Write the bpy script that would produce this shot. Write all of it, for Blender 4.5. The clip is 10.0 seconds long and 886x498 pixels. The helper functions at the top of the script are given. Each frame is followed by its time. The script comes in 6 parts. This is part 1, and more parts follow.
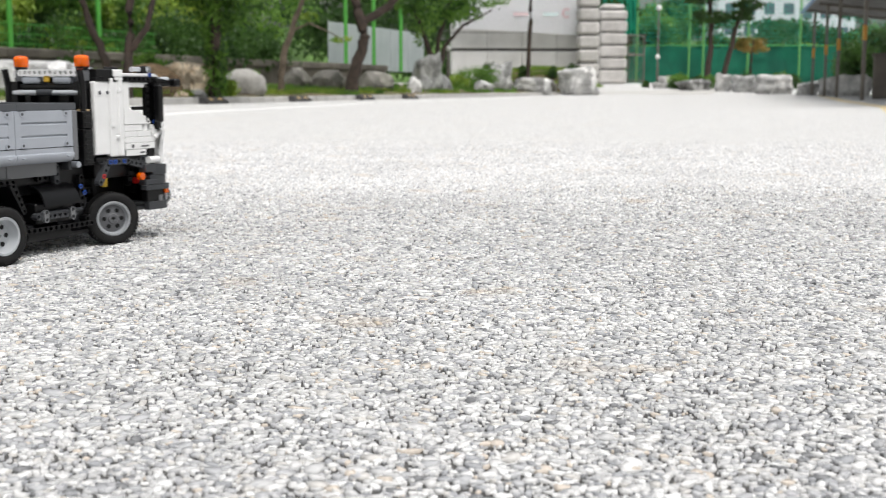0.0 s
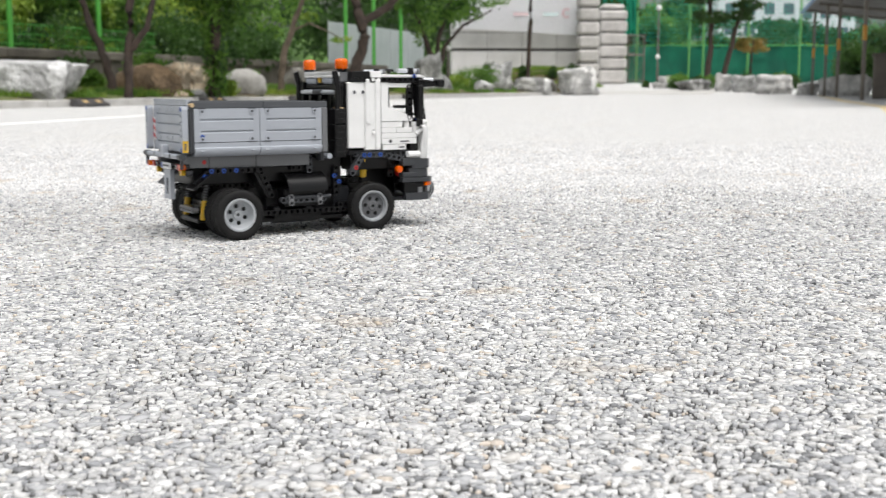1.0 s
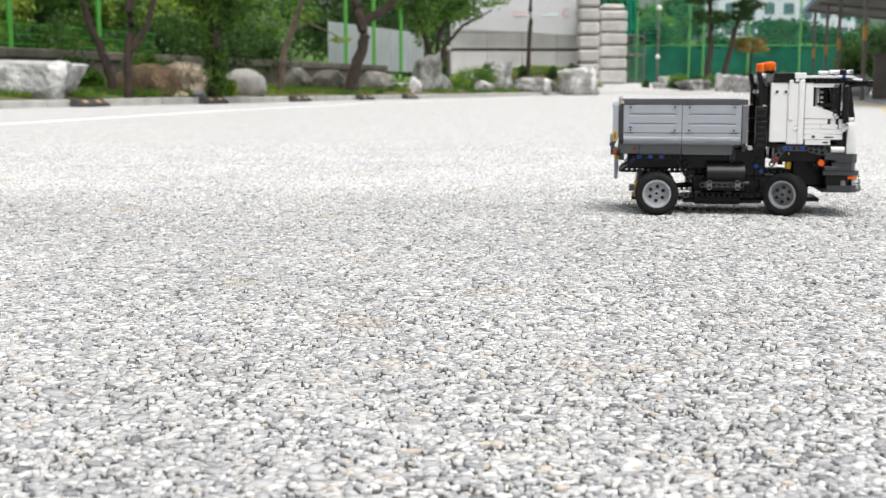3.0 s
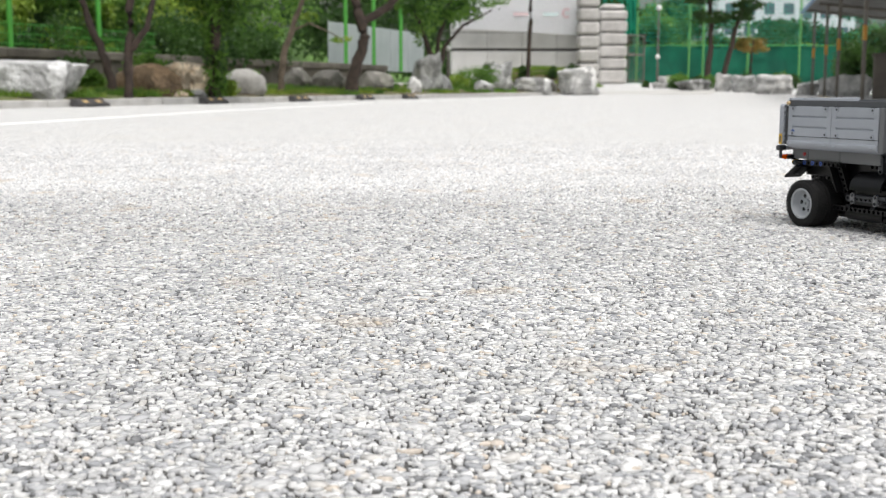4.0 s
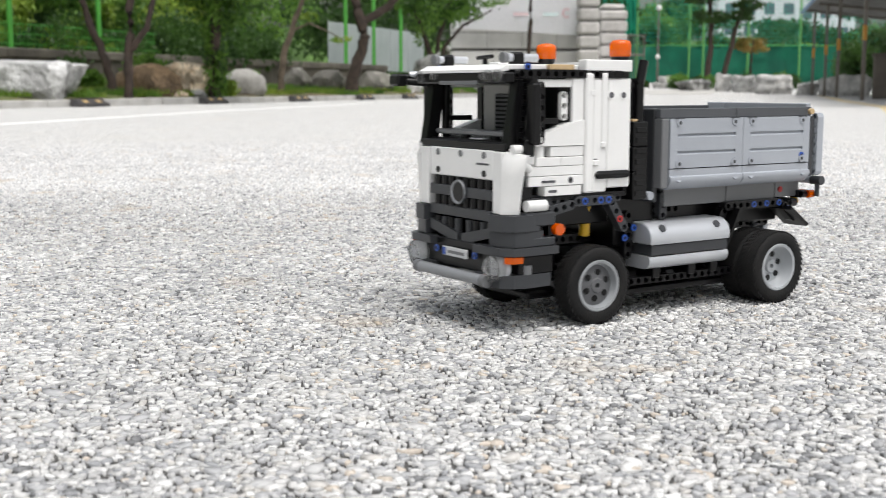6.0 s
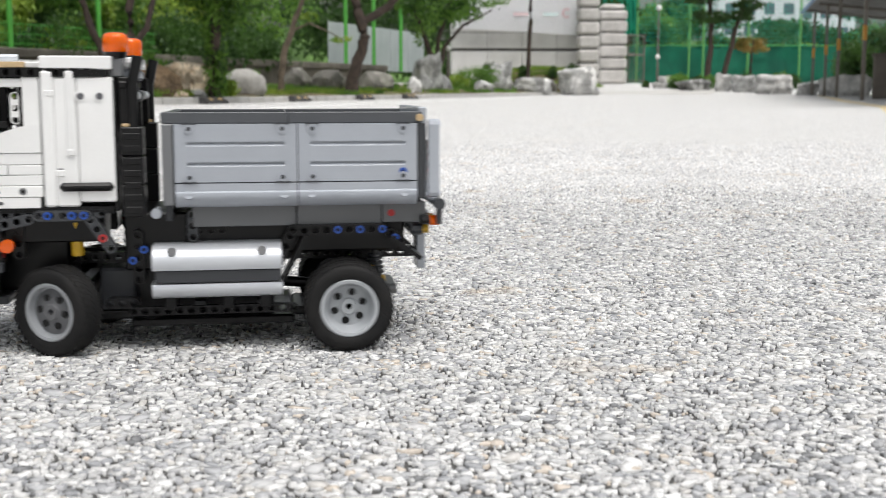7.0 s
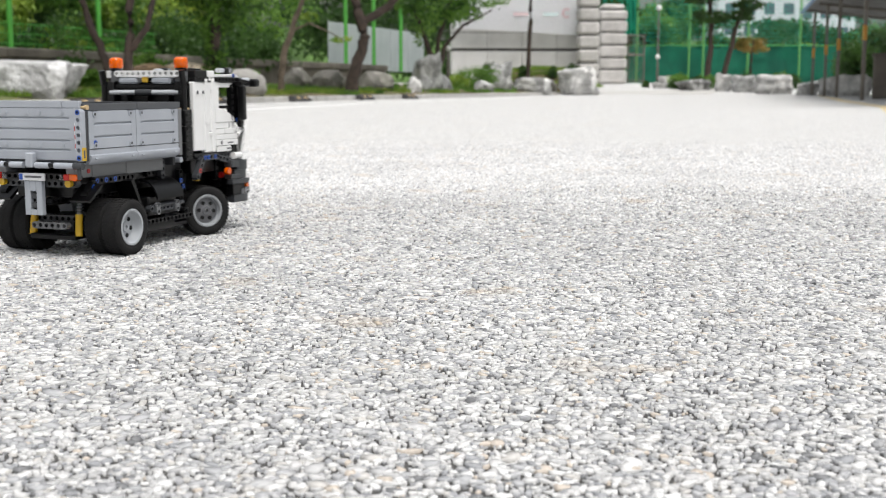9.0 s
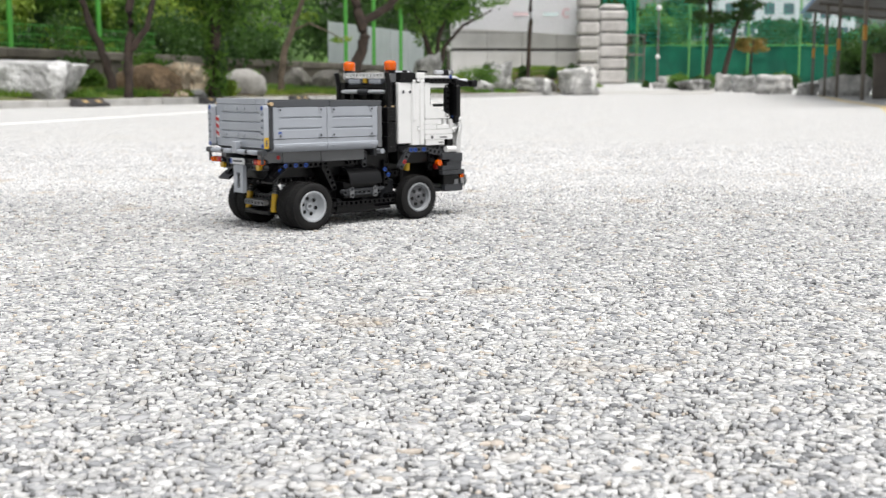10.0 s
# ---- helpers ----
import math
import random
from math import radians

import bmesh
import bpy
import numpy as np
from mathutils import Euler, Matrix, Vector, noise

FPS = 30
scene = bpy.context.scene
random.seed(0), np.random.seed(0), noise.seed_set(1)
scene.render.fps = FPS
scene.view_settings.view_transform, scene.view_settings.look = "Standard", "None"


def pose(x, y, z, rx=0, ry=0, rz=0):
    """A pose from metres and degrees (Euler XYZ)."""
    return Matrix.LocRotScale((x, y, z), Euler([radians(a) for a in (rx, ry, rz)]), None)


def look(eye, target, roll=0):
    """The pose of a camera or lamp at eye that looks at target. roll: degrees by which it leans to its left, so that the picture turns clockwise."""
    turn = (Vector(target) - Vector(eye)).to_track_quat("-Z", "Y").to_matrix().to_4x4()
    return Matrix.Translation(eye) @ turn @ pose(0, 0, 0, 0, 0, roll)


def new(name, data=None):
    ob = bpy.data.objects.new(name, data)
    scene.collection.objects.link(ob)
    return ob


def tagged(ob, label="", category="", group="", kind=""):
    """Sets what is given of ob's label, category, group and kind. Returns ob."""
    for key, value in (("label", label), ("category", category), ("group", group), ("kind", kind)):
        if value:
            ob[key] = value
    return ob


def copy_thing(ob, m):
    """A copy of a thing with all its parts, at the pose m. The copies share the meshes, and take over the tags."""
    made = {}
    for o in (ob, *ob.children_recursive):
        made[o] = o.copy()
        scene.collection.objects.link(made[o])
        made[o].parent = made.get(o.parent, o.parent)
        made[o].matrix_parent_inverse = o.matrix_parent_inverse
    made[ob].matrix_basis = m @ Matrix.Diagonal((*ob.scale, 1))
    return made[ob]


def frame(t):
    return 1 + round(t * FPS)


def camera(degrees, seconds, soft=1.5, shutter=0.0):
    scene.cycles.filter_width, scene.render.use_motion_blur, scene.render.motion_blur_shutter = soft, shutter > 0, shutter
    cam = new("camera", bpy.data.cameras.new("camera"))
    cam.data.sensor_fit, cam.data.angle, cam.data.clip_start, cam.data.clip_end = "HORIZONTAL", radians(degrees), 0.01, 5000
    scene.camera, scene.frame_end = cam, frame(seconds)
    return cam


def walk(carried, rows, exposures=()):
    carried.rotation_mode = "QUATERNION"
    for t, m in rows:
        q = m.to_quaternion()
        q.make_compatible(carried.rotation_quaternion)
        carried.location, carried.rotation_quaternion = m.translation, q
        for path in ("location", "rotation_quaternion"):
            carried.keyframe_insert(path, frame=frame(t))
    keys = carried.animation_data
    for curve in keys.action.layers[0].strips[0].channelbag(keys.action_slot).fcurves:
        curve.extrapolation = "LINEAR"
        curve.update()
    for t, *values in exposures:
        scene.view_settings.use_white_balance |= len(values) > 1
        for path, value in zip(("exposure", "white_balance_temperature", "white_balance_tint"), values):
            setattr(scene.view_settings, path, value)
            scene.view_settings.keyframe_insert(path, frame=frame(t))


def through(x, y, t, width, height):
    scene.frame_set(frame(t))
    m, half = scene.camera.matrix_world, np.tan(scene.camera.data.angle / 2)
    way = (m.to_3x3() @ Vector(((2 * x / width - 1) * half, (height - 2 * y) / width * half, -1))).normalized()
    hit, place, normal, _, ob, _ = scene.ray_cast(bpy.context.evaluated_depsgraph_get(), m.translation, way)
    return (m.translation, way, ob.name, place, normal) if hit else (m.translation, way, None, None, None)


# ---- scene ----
# ---- camera: fixed on the ground, low over the paving ----
cam = camera(42.0, 10.0, soft=0.9, shutter=0.2)
CAM = pose(0, 0, 0.1846, 82.05, 0, 0)
walk(cam, [(0.0, CAM), (10.0, CAM)], [(0.0, 0.0, 6500, 10), (4.6, 0.0, 6500, 10), (5.5, -0.04, 6500, 10), (6.8, -0.06, 6500, 10), (7.3, -0.05, 6500, 10), (8.2, 0.0, 6500, 10), (10.0, 0.0, 6500, 10)])
cam.data.dof.use_dof = True
cam.data.dof.focus_distance = 0.95
cam.data.dof.aperture_fstop = 17.0

# ---- light: bright overcast ----
SUN_UP, SUN_TURN = 71, 150
world = bpy.data.worlds.new("overcast_sky")
scene.world = world
world.use_nodes = True
wn, wl = world.node_tree.nodes, world.node_tree.links
sky = wn.new("ShaderNodeTexSky")
sky.sky_type, sky.sun_disc = "NISHITA", False
sky.sun_elevation, sky.sun_rotation = radians(SUN_UP), radians(SUN_TURN)
sky.dust_density, sky.air_density = 5.0, 1.6
grey = wn.new("ShaderNodeHueSaturation")
grey.inputs["Saturation"].default_value = 0.22
wl.new(sky.outputs[0], grey.inputs["Color"])
wl.new(grey.outputs[0], wn["Background"].inputs[0])
wn["Background"].inputs[1].default_value = 0.132
sun = new("sun", bpy.data.lights.new("sun", "SUN"))
sun.data.energy, sun.data.angle, sun.data.color = 2.6, radians(48), (1.0, 0.98, 0.957)
az = radians(SUN_TURN)
sun.matrix_world = look((0, 0, 30), (-30 * math.sin(az) / math.tan(radians(SUN_UP)), -30 * math.cos(az) / math.tan(radians(SUN_UP)), 0))


# ---- materials ----
def material(name, colour, rough=0.5, metal=0.0, second=None, scale=6.0, amount=0.5, bump=0.0, bump_scale=40.0, coat=0.0, spec=0.5, island=0.0, fine=0.1, vein=0.0):
    """A surface with a broad and a fine variation of its colour, and a fine relief."""
    m = bpy.data.materials.new(name)
    m.use_nodes = True
    n, l = m.node_tree.nodes, m.node_tree.links
    b = n["Principled BSDF"]
    b.inputs["Roughness"].default_value, b.inputs["Metallic"].default_value = rough, metal
    b.inputs["Coat Weight"].default_value = coat
    b.inputs["Specular IOR Level"].default_value = spec
    co = n.new("ShaderNodeTexCoord")
    big = n.new("ShaderNodeTexNoise")
    big.inputs["Scale"].default_value, big.inputs["Detail"].default_value = scale, 6
    l.new(co.outputs["Object"], big.inputs["Vector"])
    mix = n.new("ShaderNodeMix")
    mix.data_type = "RGBA"
    two = second or tuple(c * 0.82 for c in colour)
    mix.inputs["A"].default_value, mix.inputs["B"].default_value = (*colour, 1), (*two, 1)
    ramp = n.new("ShaderNodeMapRange")
    ramp.inputs["From Min"].default_value, ramp.inputs["From Max"].default_value = 0.35, 0.68
    ramp.inputs["To Max"].default_value = amount * 2
    ramp.clamp = True
    l.new(big.outputs["Fac"], ramp.inputs["Value"])
    l.new(ramp.outputs[0], mix.inputs["Factor"])
    small = n.new("ShaderNodeTexNoise")
    small.inputs["Scale"].default_value, small.inputs["Detail"].default_value = bump_scale, 4
    l.new(co.outputs["Object"], small.inputs["Vector"])
    value = n.new("ShaderNodeMapRange")
    value.inputs["To Min"].default_value, value.inputs["To Max"].default_value = 1 - fine, 1 + fine
    l.new(small.outputs["Fac"], value.inputs["Value"])
    hsv = n.new("ShaderNodeHueSaturation")
    l.new(mix.outputs["Result"], hsv.inputs["Color"])
    last = value.outputs[0]
    if island:
        geo = n.new("ShaderNodeNewGeometry")
        info = n.new("ShaderNodeObjectInfo")
        add = n.new("ShaderNodeMath")
        add.operation = "ADD"
        l.new(geo.outputs["Random Per Island"], add.inputs[0])
        l.new(info.outputs["Random"], add.inputs[1])
        span = n.new("ShaderNodeMapRange")
        span.inputs["From Max"].default_value = 2.0
        span.inputs["To Min"].default_value, span.inputs["To Max"].default_value = 1 - island, 1 + island
        l.new(add.outputs[0], span.inputs["Value"])
        mul = n.new("ShaderNodeMath")
        mul.operation = "MULTIPLY"
        l.new(last, mul.inputs[0])
        l.new(span.outputs[0], mul.inputs[1])
        last = mul.outputs[0]
    l.new(last, hsv.inputs["Value"])
    out = hsv.outputs[0]
    if vein:
        # pale broken faces and dark seams
        cells = n.new("ShaderNodeTexVoronoi")
        cells.inputs["Scale"].default_value = scale * 1.6
        warp = n.new("ShaderNodeMixRGB")
        warp.inputs[0].default_value = 0.25
        l.new(co.outputs["Object"], warp.inputs[1])
        l.new(small.outputs["Color"], warp.inputs[2])
        l.new(warp.outputs[0], cells.inputs["Vector"])
        bw = n.new("ShaderNodeSeparateColor")
        l.new(cells.outputs["Color"], bw.inputs[0])
        gain = n.new("ShaderNodeMapRange")
        gain.inputs["To Min"].default_value, gain.inputs["To Max"].default_value = 1 - vein, 1 + vein
        l.new(bw.outputs[0], gain.inputs["Value"])
        hs2 = n.new("ShaderNodeHueSaturation")
        l.new(out, hs2.inputs["Color"])
        l.new(gain.outputs[0], hs2.inputs["Value"])
        out = hs2.outputs[0]
    l.new(out, b.inputs["Base Color"])
    if bump:
        bp = n.new("ShaderNodeBump")
        bp.inputs["Strength"].default_value, bp.inputs["Distance"].default_value = bump, 1.0 / bump_scale
        l.new(small.outputs["Fac"], bp.inputs["Height"])
        l.new(bp.outputs[0], b.inputs["Normal"])
    return m


def leafy(m, share=0.5):
    """Thin leaves: part of the light comes through from behind."""
    n, l = m.node_tree.nodes, m.node_tree.links
    b, out = n["Principled BSDF"], n["Material Output"]
    thin, both_ways = n.new("ShaderNodeBsdfTranslucent"), n.new("ShaderNodeMixShader")
    l.new(b.inputs["Base Color"].links[0].from_socket, thin.inputs["Color"])
    both_ways.inputs[0].default_value = share
    l.new(b.outputs[0], both_ways.inputs[1])
    l.new(thin.outputs[0], both_ways.inputs[2])
    l.new(both_ways.outputs[0], out.inputs["Surface"])
    return m


def stone_palette(m, source, gain=1.0, even=0.0):
    """Pebble colours: whites, greys, blue greys, a few ochres and near blacks."""
    n, l = m.node_tree.nodes, m.node_tree.links
    ramp = n.new("ShaderNodeValToRGB")
    ramp.color_ramp.interpolation = "CONSTANT"
    stops = [(0.0, (0.16, 0.165, 0.17)), (0.04, (0.33, 0.34, 0.355)), (0.13, (0.45, 0.455, 0.465)), (0.28, (0.55, 0.55, 0.545)), (0.46, (0.64, 0.635, 0.625)),
             (0.63, (0.73, 0.725, 0.71)), (0.75, (0.60, 0.58, 0.545)), (0.81, (0.84, 0.84, 0.825)), (0.945, (0.62, 0.54, 0.45)), (0.97, (0.46, 0.46, 0.475))]
    stops = [(at, tuple(min(0.9, (v + (0.6 - v) * even) * gain) for v in c)) for at, c in stops]
    cr = ramp.color_ramp
    cr.elements[0].position, cr.elements[0].color = stops[0][0], (*stops[0][1], 1)
    cr.elements[1].position, cr.elements[1].color = stops[1][0], (*stops[1][1], 1)
    for at, c in stops[2:]:
        cr.elements.new(at).color = (*c, 1)
    l.new(source, ramp.inputs[0])
    return ramp.outputs[0]


def pebble_material():
    m = bpy.data.materials.new("pebble_stone")
    m.use_nodes = True
    n, l = m.node_tree.nodes, m.node_tree.links
    b = n["Principled BSDF"]
    b.inputs["Roughness"].default_value = 0.62
    b.inputs["Specular IOR Level"].default_value = 0.4
    geo, info, add = n.new("ShaderNodeNewGeometry"), n.new("ShaderNodeObjectInfo"), n.new("ShaderNodeMath")
    add.operation = "ADD"
    l.new(geo.outputs["Random Per Island"], add.inputs[0])
    l.new(info.outputs["Random"], add.inputs[1])
    wrap = n.new("ShaderNodeMath")
    wrap.operation = "FRACT"
    l.new(add.outputs[0], wrap.inputs[0])
    colour = stone_palette(m, wrap.outputs[0], 0.95, 0.15)
    noise_t = n.new("ShaderNodeTexNoise")
    noise_t.inputs["Scale"].default_value, noise_t.inputs["Detail"].default_value = 260, 5
    l.new(geo.outputs["Position"], noise_t.inputs["Vector"])
    broad = n.new("ShaderNodeTexNoise")
    broad.inputs["Scale"].default_value, broad.inputs["Detail"].default_value = 3.0, 4
    l.new(geo.outputs["Position"], broad.inputs["Vector"])
    v1, v2, mul = n.new("ShaderNodeMapRange"), n.new("ShaderNodeMapRange"), n.new("ShaderNodeMath")
    v1.inputs["To Min"].default_value, v1.inputs["To Max"].default_value = 0.76, 1.18
    v2.inputs["From Min"].default_value, v2.inputs["From Max"].default_value = 0.3, 0.7
    v2.inputs["To Min"].default_value, v2.inputs["To Max"].default_value = 0.92, 1.08
    l.new(noise_t.outputs["Fac"], v1.inputs["Value"])
    l.new(broad.outputs["Fac"], v2.inputs["Value"])
    mul.operation = "MULTIPLY"
    l.new(v1.outputs[0], mul.inputs[0])
    l.new(v2.outputs[0], mul.inputs[1])
    # ochre and rusty stains that run over several stones
    spot = n.new("ShaderNodeTexNoise")
    spot.inputs["Scale"].default_value, spot.inputs["Detail"].default_value = 7.5, 5
    l.new(geo.outputs["Position"], spot.inputs["Vector"])
    patch = n.new("ShaderNodeMapRange")
    patch.inputs["From Min"].default_value, patch.inputs["From Max"].default_value = 0.62, 0.74
    patch.inputs["To Max"].default_value = 0.6
    l.new(spot.outputs["Fac"], patch.inputs["Value"])
    stained = n.new("ShaderNodeMix")
    stained.data_type = "RGBA"
    stained.inputs["B"].default_value = (0.50, 0.385, 0.25, 1)
    l.new(patch.outputs[0], stained.inputs["Factor"])
    l.new(colour, stained.inputs["A"])
    colour = stained.outputs["Result"]
    hsv = n.new("ShaderNodeHueSaturation")
    l.new(colour, hsv.inputs["Color"])
    l.new(mul.outputs[0], hsv.inputs["Value"])
    l.new(hsv.outputs[0], b.inputs["Base Color"])
    bp = n.new("ShaderNodeBump")
    bp.inputs["Strength"].default_value, bp.inputs["Distance"].default_value = 0.35, 0.002
    l.new(noise_t.outputs["Fac"], bp.inputs["Height"])
    l.new(bp.outputs[0], b.inputs["Normal"])
    return m


def paving_material():
    """Washed aggregate: small stones in a grey binder, with faint ochre stains."""
    m = bpy.data.materials.new("aggregate_paving")
    m.use_nodes = True
    n, l = m.node_tree.nodes, m.node_tree.links
    b = n["Principled BSDF"]
    b.inputs["Roughness"].default_value = 0.7
    b.inputs["Specular IOR Level"].default_value = 0.3
    geo = n.new("ShaderNodeNewGeometry")
    cell, edge = n.new("ShaderNodeTexVoronoi"), n.new("ShaderNodeTexVoronoi")
    edge.feature = "DISTANCE_TO_EDGE"
    for v in (cell, edge):
        v.inputs["Scale"].default_value = 170
        l.new(geo.outputs["Position"], v.inputs["Vector"])
    part_of = n.new("ShaderNodeSeparateColor")
    l.new(cell.outputs["Color"], part_of.inputs[0])
    colour = stone_palette(m, part_of.outputs[0], 1.0)
    binder = n.new("ShaderNodeMapRange")
    binder.inputs["From Min"].default_value, binder.inputs["From Max"].default_value = 0.02, 0.16
    l.new(edge.outputs["Distance"], binder.inputs["Value"])
    mix = n.new("ShaderNodeMix")
    mix.data_type = "RGBA"
    # grey binder, toned down to draw mild shadow lines between the stones
    mix.inputs["A"].default_value = (0.46, 0.455, 0.44, 1)
    l.new(binder.outputs[0], mix.inputs["Factor"])
    l.new(colour, mix.inputs["B"])
    broad = n.new("ShaderNodeTexNoise")
    broad.inputs["Scale"].default_value, broad.inputs["Detail"].default_value = 2.2, 5
    l.new(geo.outputs["Position"], broad.inputs["Vector"])
    stain = n.new("ShaderNodeMapRange")
    stain.inputs["From Min"].default_value, stain.inputs["From Max"].default_value = 0.58, 0.75
    stain.inputs["To Max"].default_value = 0.35
    l.new(broad.outputs["Fac"], stain.inputs["Value"])
    mix2 = n.new("ShaderNodeMix")
    mix2.data_type = "RGBA"
    mix2.inputs["B"].default_value = (0.60, 0.53, 0.44, 1)
    l.new(stain.outputs[0], mix2.inputs["Factor"])
    l.new(mix.outputs["Result"], mix2.inputs["A"])
    # uneven wear in hand-sized and thumb-sized patches
    last = mix2.outputs["Result"]
    for scale, swing in ((70, 0.38), (14, 0.14)):
        wear, span, tone = n.new("ShaderNodeTexNoise"), n.new("ShaderNodeMapRange"), n.new("ShaderNodeHueSaturation")
        wear.inputs["Scale"].default_value, wear.inputs["Detail"].default_value = scale, 3
        span.inputs["From Min"].default_value, span.inputs["From Max"].default_value = 0.3, 0.7
        span.inputs["To Min"].default_value, span.inputs["To Max"].default_value = 1 - swing, 1 + swing
        l.new(geo.outputs["Position"], wear.inputs["Vector"])
        l.new(wear.outputs["Fac"], span.inputs["Value"])
        l.new(span.outputs[0], tone.inputs["Value"])
        l.new(last, tone.inputs["Color"])
        last = tone.outputs[0]
    # binder darkened under the loose top stones to paint shade into their gaps, with a ragged edge
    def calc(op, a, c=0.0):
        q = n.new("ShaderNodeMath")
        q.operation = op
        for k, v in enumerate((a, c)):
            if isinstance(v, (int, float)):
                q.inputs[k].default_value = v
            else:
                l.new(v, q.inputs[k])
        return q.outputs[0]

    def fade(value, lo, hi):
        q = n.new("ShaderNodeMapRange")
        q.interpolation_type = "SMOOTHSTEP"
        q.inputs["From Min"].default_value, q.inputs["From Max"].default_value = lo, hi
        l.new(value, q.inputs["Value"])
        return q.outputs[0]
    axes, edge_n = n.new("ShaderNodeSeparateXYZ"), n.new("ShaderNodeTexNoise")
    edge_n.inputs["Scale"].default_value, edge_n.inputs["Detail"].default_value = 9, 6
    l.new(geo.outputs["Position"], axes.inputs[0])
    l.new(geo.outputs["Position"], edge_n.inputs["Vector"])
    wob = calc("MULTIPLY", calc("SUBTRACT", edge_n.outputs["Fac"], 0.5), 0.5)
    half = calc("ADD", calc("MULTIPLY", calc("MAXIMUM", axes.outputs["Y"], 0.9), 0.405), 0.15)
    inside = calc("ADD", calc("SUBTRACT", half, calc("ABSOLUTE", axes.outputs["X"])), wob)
    gap_shade = calc("MULTIPLY", fade(inside, -0.02, 0.2), fade(calc("ADD", axes.outputs["Y"], wob), 0.34, 0.48))
    gap_shade = calc("MULTIPLY", gap_shade, fade(calc("ADD", axes.outputs["Y"], wob), 2.9, 1.8))
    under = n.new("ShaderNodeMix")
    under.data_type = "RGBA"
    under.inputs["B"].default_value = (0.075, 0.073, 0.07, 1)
    l.new(gap_shade, under.inputs["Factor"])
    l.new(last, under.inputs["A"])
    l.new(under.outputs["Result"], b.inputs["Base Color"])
    bp = n.new("ShaderNodeBump")
    bp.inputs["Strength"].default_value, bp.inputs["Distance"].default_value = 0.12, 0.002
    l.new(edge.outputs["Distance"], bp.inputs["Height"])
    l.new(bp.outputs[0], b.inputs["Normal"])
    return m


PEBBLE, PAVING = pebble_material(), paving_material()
CONCRETE = material("concrete_ramp", (0.52, 0.51, 0.48), 0.85, second=(0.40, 0.39, 0.37), scale=0.7, bump=0.3, bump_scale=60)
KERB_STONE = material("kerb_granite", (0.56, 0.55, 0.53), 0.8, second=(0.38, 0.37, 0.35), scale=3, bump=0.3, bump_scale=90, island=0.12)
PAINT_LINE = material("road_paint", (0.88, 0.88, 0.87), 0.6, second=(0.80, 0.80, 0.79), scale=4, fine=0.03)
YELLOW_LINE = material("yellow_road_paint", (0.72, 0.55, 0.22), 0.6, second=(0.6, 0.52, 0.36), scale=3)
SLOPE_GREEN = material("leafy_slope", (0.11, 0.22, 0.04), 0.9, second=(0.05, 0.10, 0.02), scale=0.5, bump=0.8, bump_scale=4, fine=0.4)
SOIL = material("grass_and_soil", (0.10, 0.13, 0.035), 0.95, second=(0.15, 0.105, 0.065), scale=1.6, bump=0.8, bump_scale=25, fine=0.4)
WALL_OLD = material("old_concrete_wall", (0.20, 0.18, 0.15), 0.9, second=(0.075, 0.07, 0.06), scale=1.3, bump=0.5, bump_scale=30, fine=0.25)
ROCK_GREY = material("grey_granite_boulder", (0.46, 0.46, 0.45), 0.85, second=(0.20, 0.20, 0.19), scale=3.5, bump=0.8, bump_scale=14, fine=0.35, vein=0.45)
ROCK_SLAB = material("pale_granite_block", (0.56, 0.56, 0.555), 0.85, second=(0.26, 0.26, 0.25), scale=2.4, bump=0.8, bump_scale=11, fine=0.3, vein=0.3)
ROCK_ROUND = material("even_grey_boulder", (0.40, 0.385, 0.36), 0.85, second=(0.29, 0.28, 0.26), scale=2.4, bump=0.5, bump_scale=16, fine=0.2)
ROCK_DARK = material("dark_lichen_boulder", (0.20, 0.19, 0.17), 0.9, second=(0.09, 0.09, 0.07), scale=3.0, bump=0.8, bump_scale=14, fine=0.35, vein=0.45)
ROCK_BROWN = material("brown_boulder", (0.25, 0.17, 0.10), 0.9, second=(0.13, 0.09, 0.055), scale=3.0, bump=0.8, bump_scale=14, fine=0.35, vein=0.45)
ROCK_TAN = material("tan_split_boulder", (0.78, 0.67, 0.52), 0.85, second=(0.40, 0.30, 0.20), scale=5.0, bump=0.8, bump_scale=14, fine=0.3, vein=0.45)
ROCK_PALE = material("pale_quarry_boulder", (0.60, 0.59, 0.57), 0.85, second=(0.36, 0.36, 0.35), scale=2.2, bump=0.8, bump_scale=10, fine=0.3, vein=0.45)
BARK = material("dark_bark", (0.075, 0.052, 0.040), 0.9, second=(0.035, 0.027, 0.022), scale=9, bump=0.9, bump_scale=45, fine=0.3)
BARK_PALE = material("pale_bark", (0.16, 0.125, 0.09), 0.9, second=(0.09, 0.07, 0.05), scale=9, bump=0.9, bump_scale=45, fine=0.3)
LEAF_DARK = leafy(material("dark_leaves", (0.065, 0.14, 0.026), 0.55, second=(0.026, 0.065, 0.015), scale=0.9, amount=0.6, island=0.3))
LEAF_MID = leafy(material("fresh_leaves", (0.18, 0.33, 0.05), 0.55, second=(0.08, 0.18, 0.03), scale=0.8, amount=0.6, island=0.28))
LEAF_LIGHT = leafy(material("yellow_green_leaves", (0.31, 0.40, 0.06), 0.55, second=(0.13, 0.25, 0.035), scale=0.8, amount=0.6, island=0.28))
LEAF_RUST = leafy(material("rusty_leaves", (0.36, 0.20, 0.06), 0.6, second=(0.22, 0.20, 0.05), scale=1.5, amount=0.6, island=0.35))
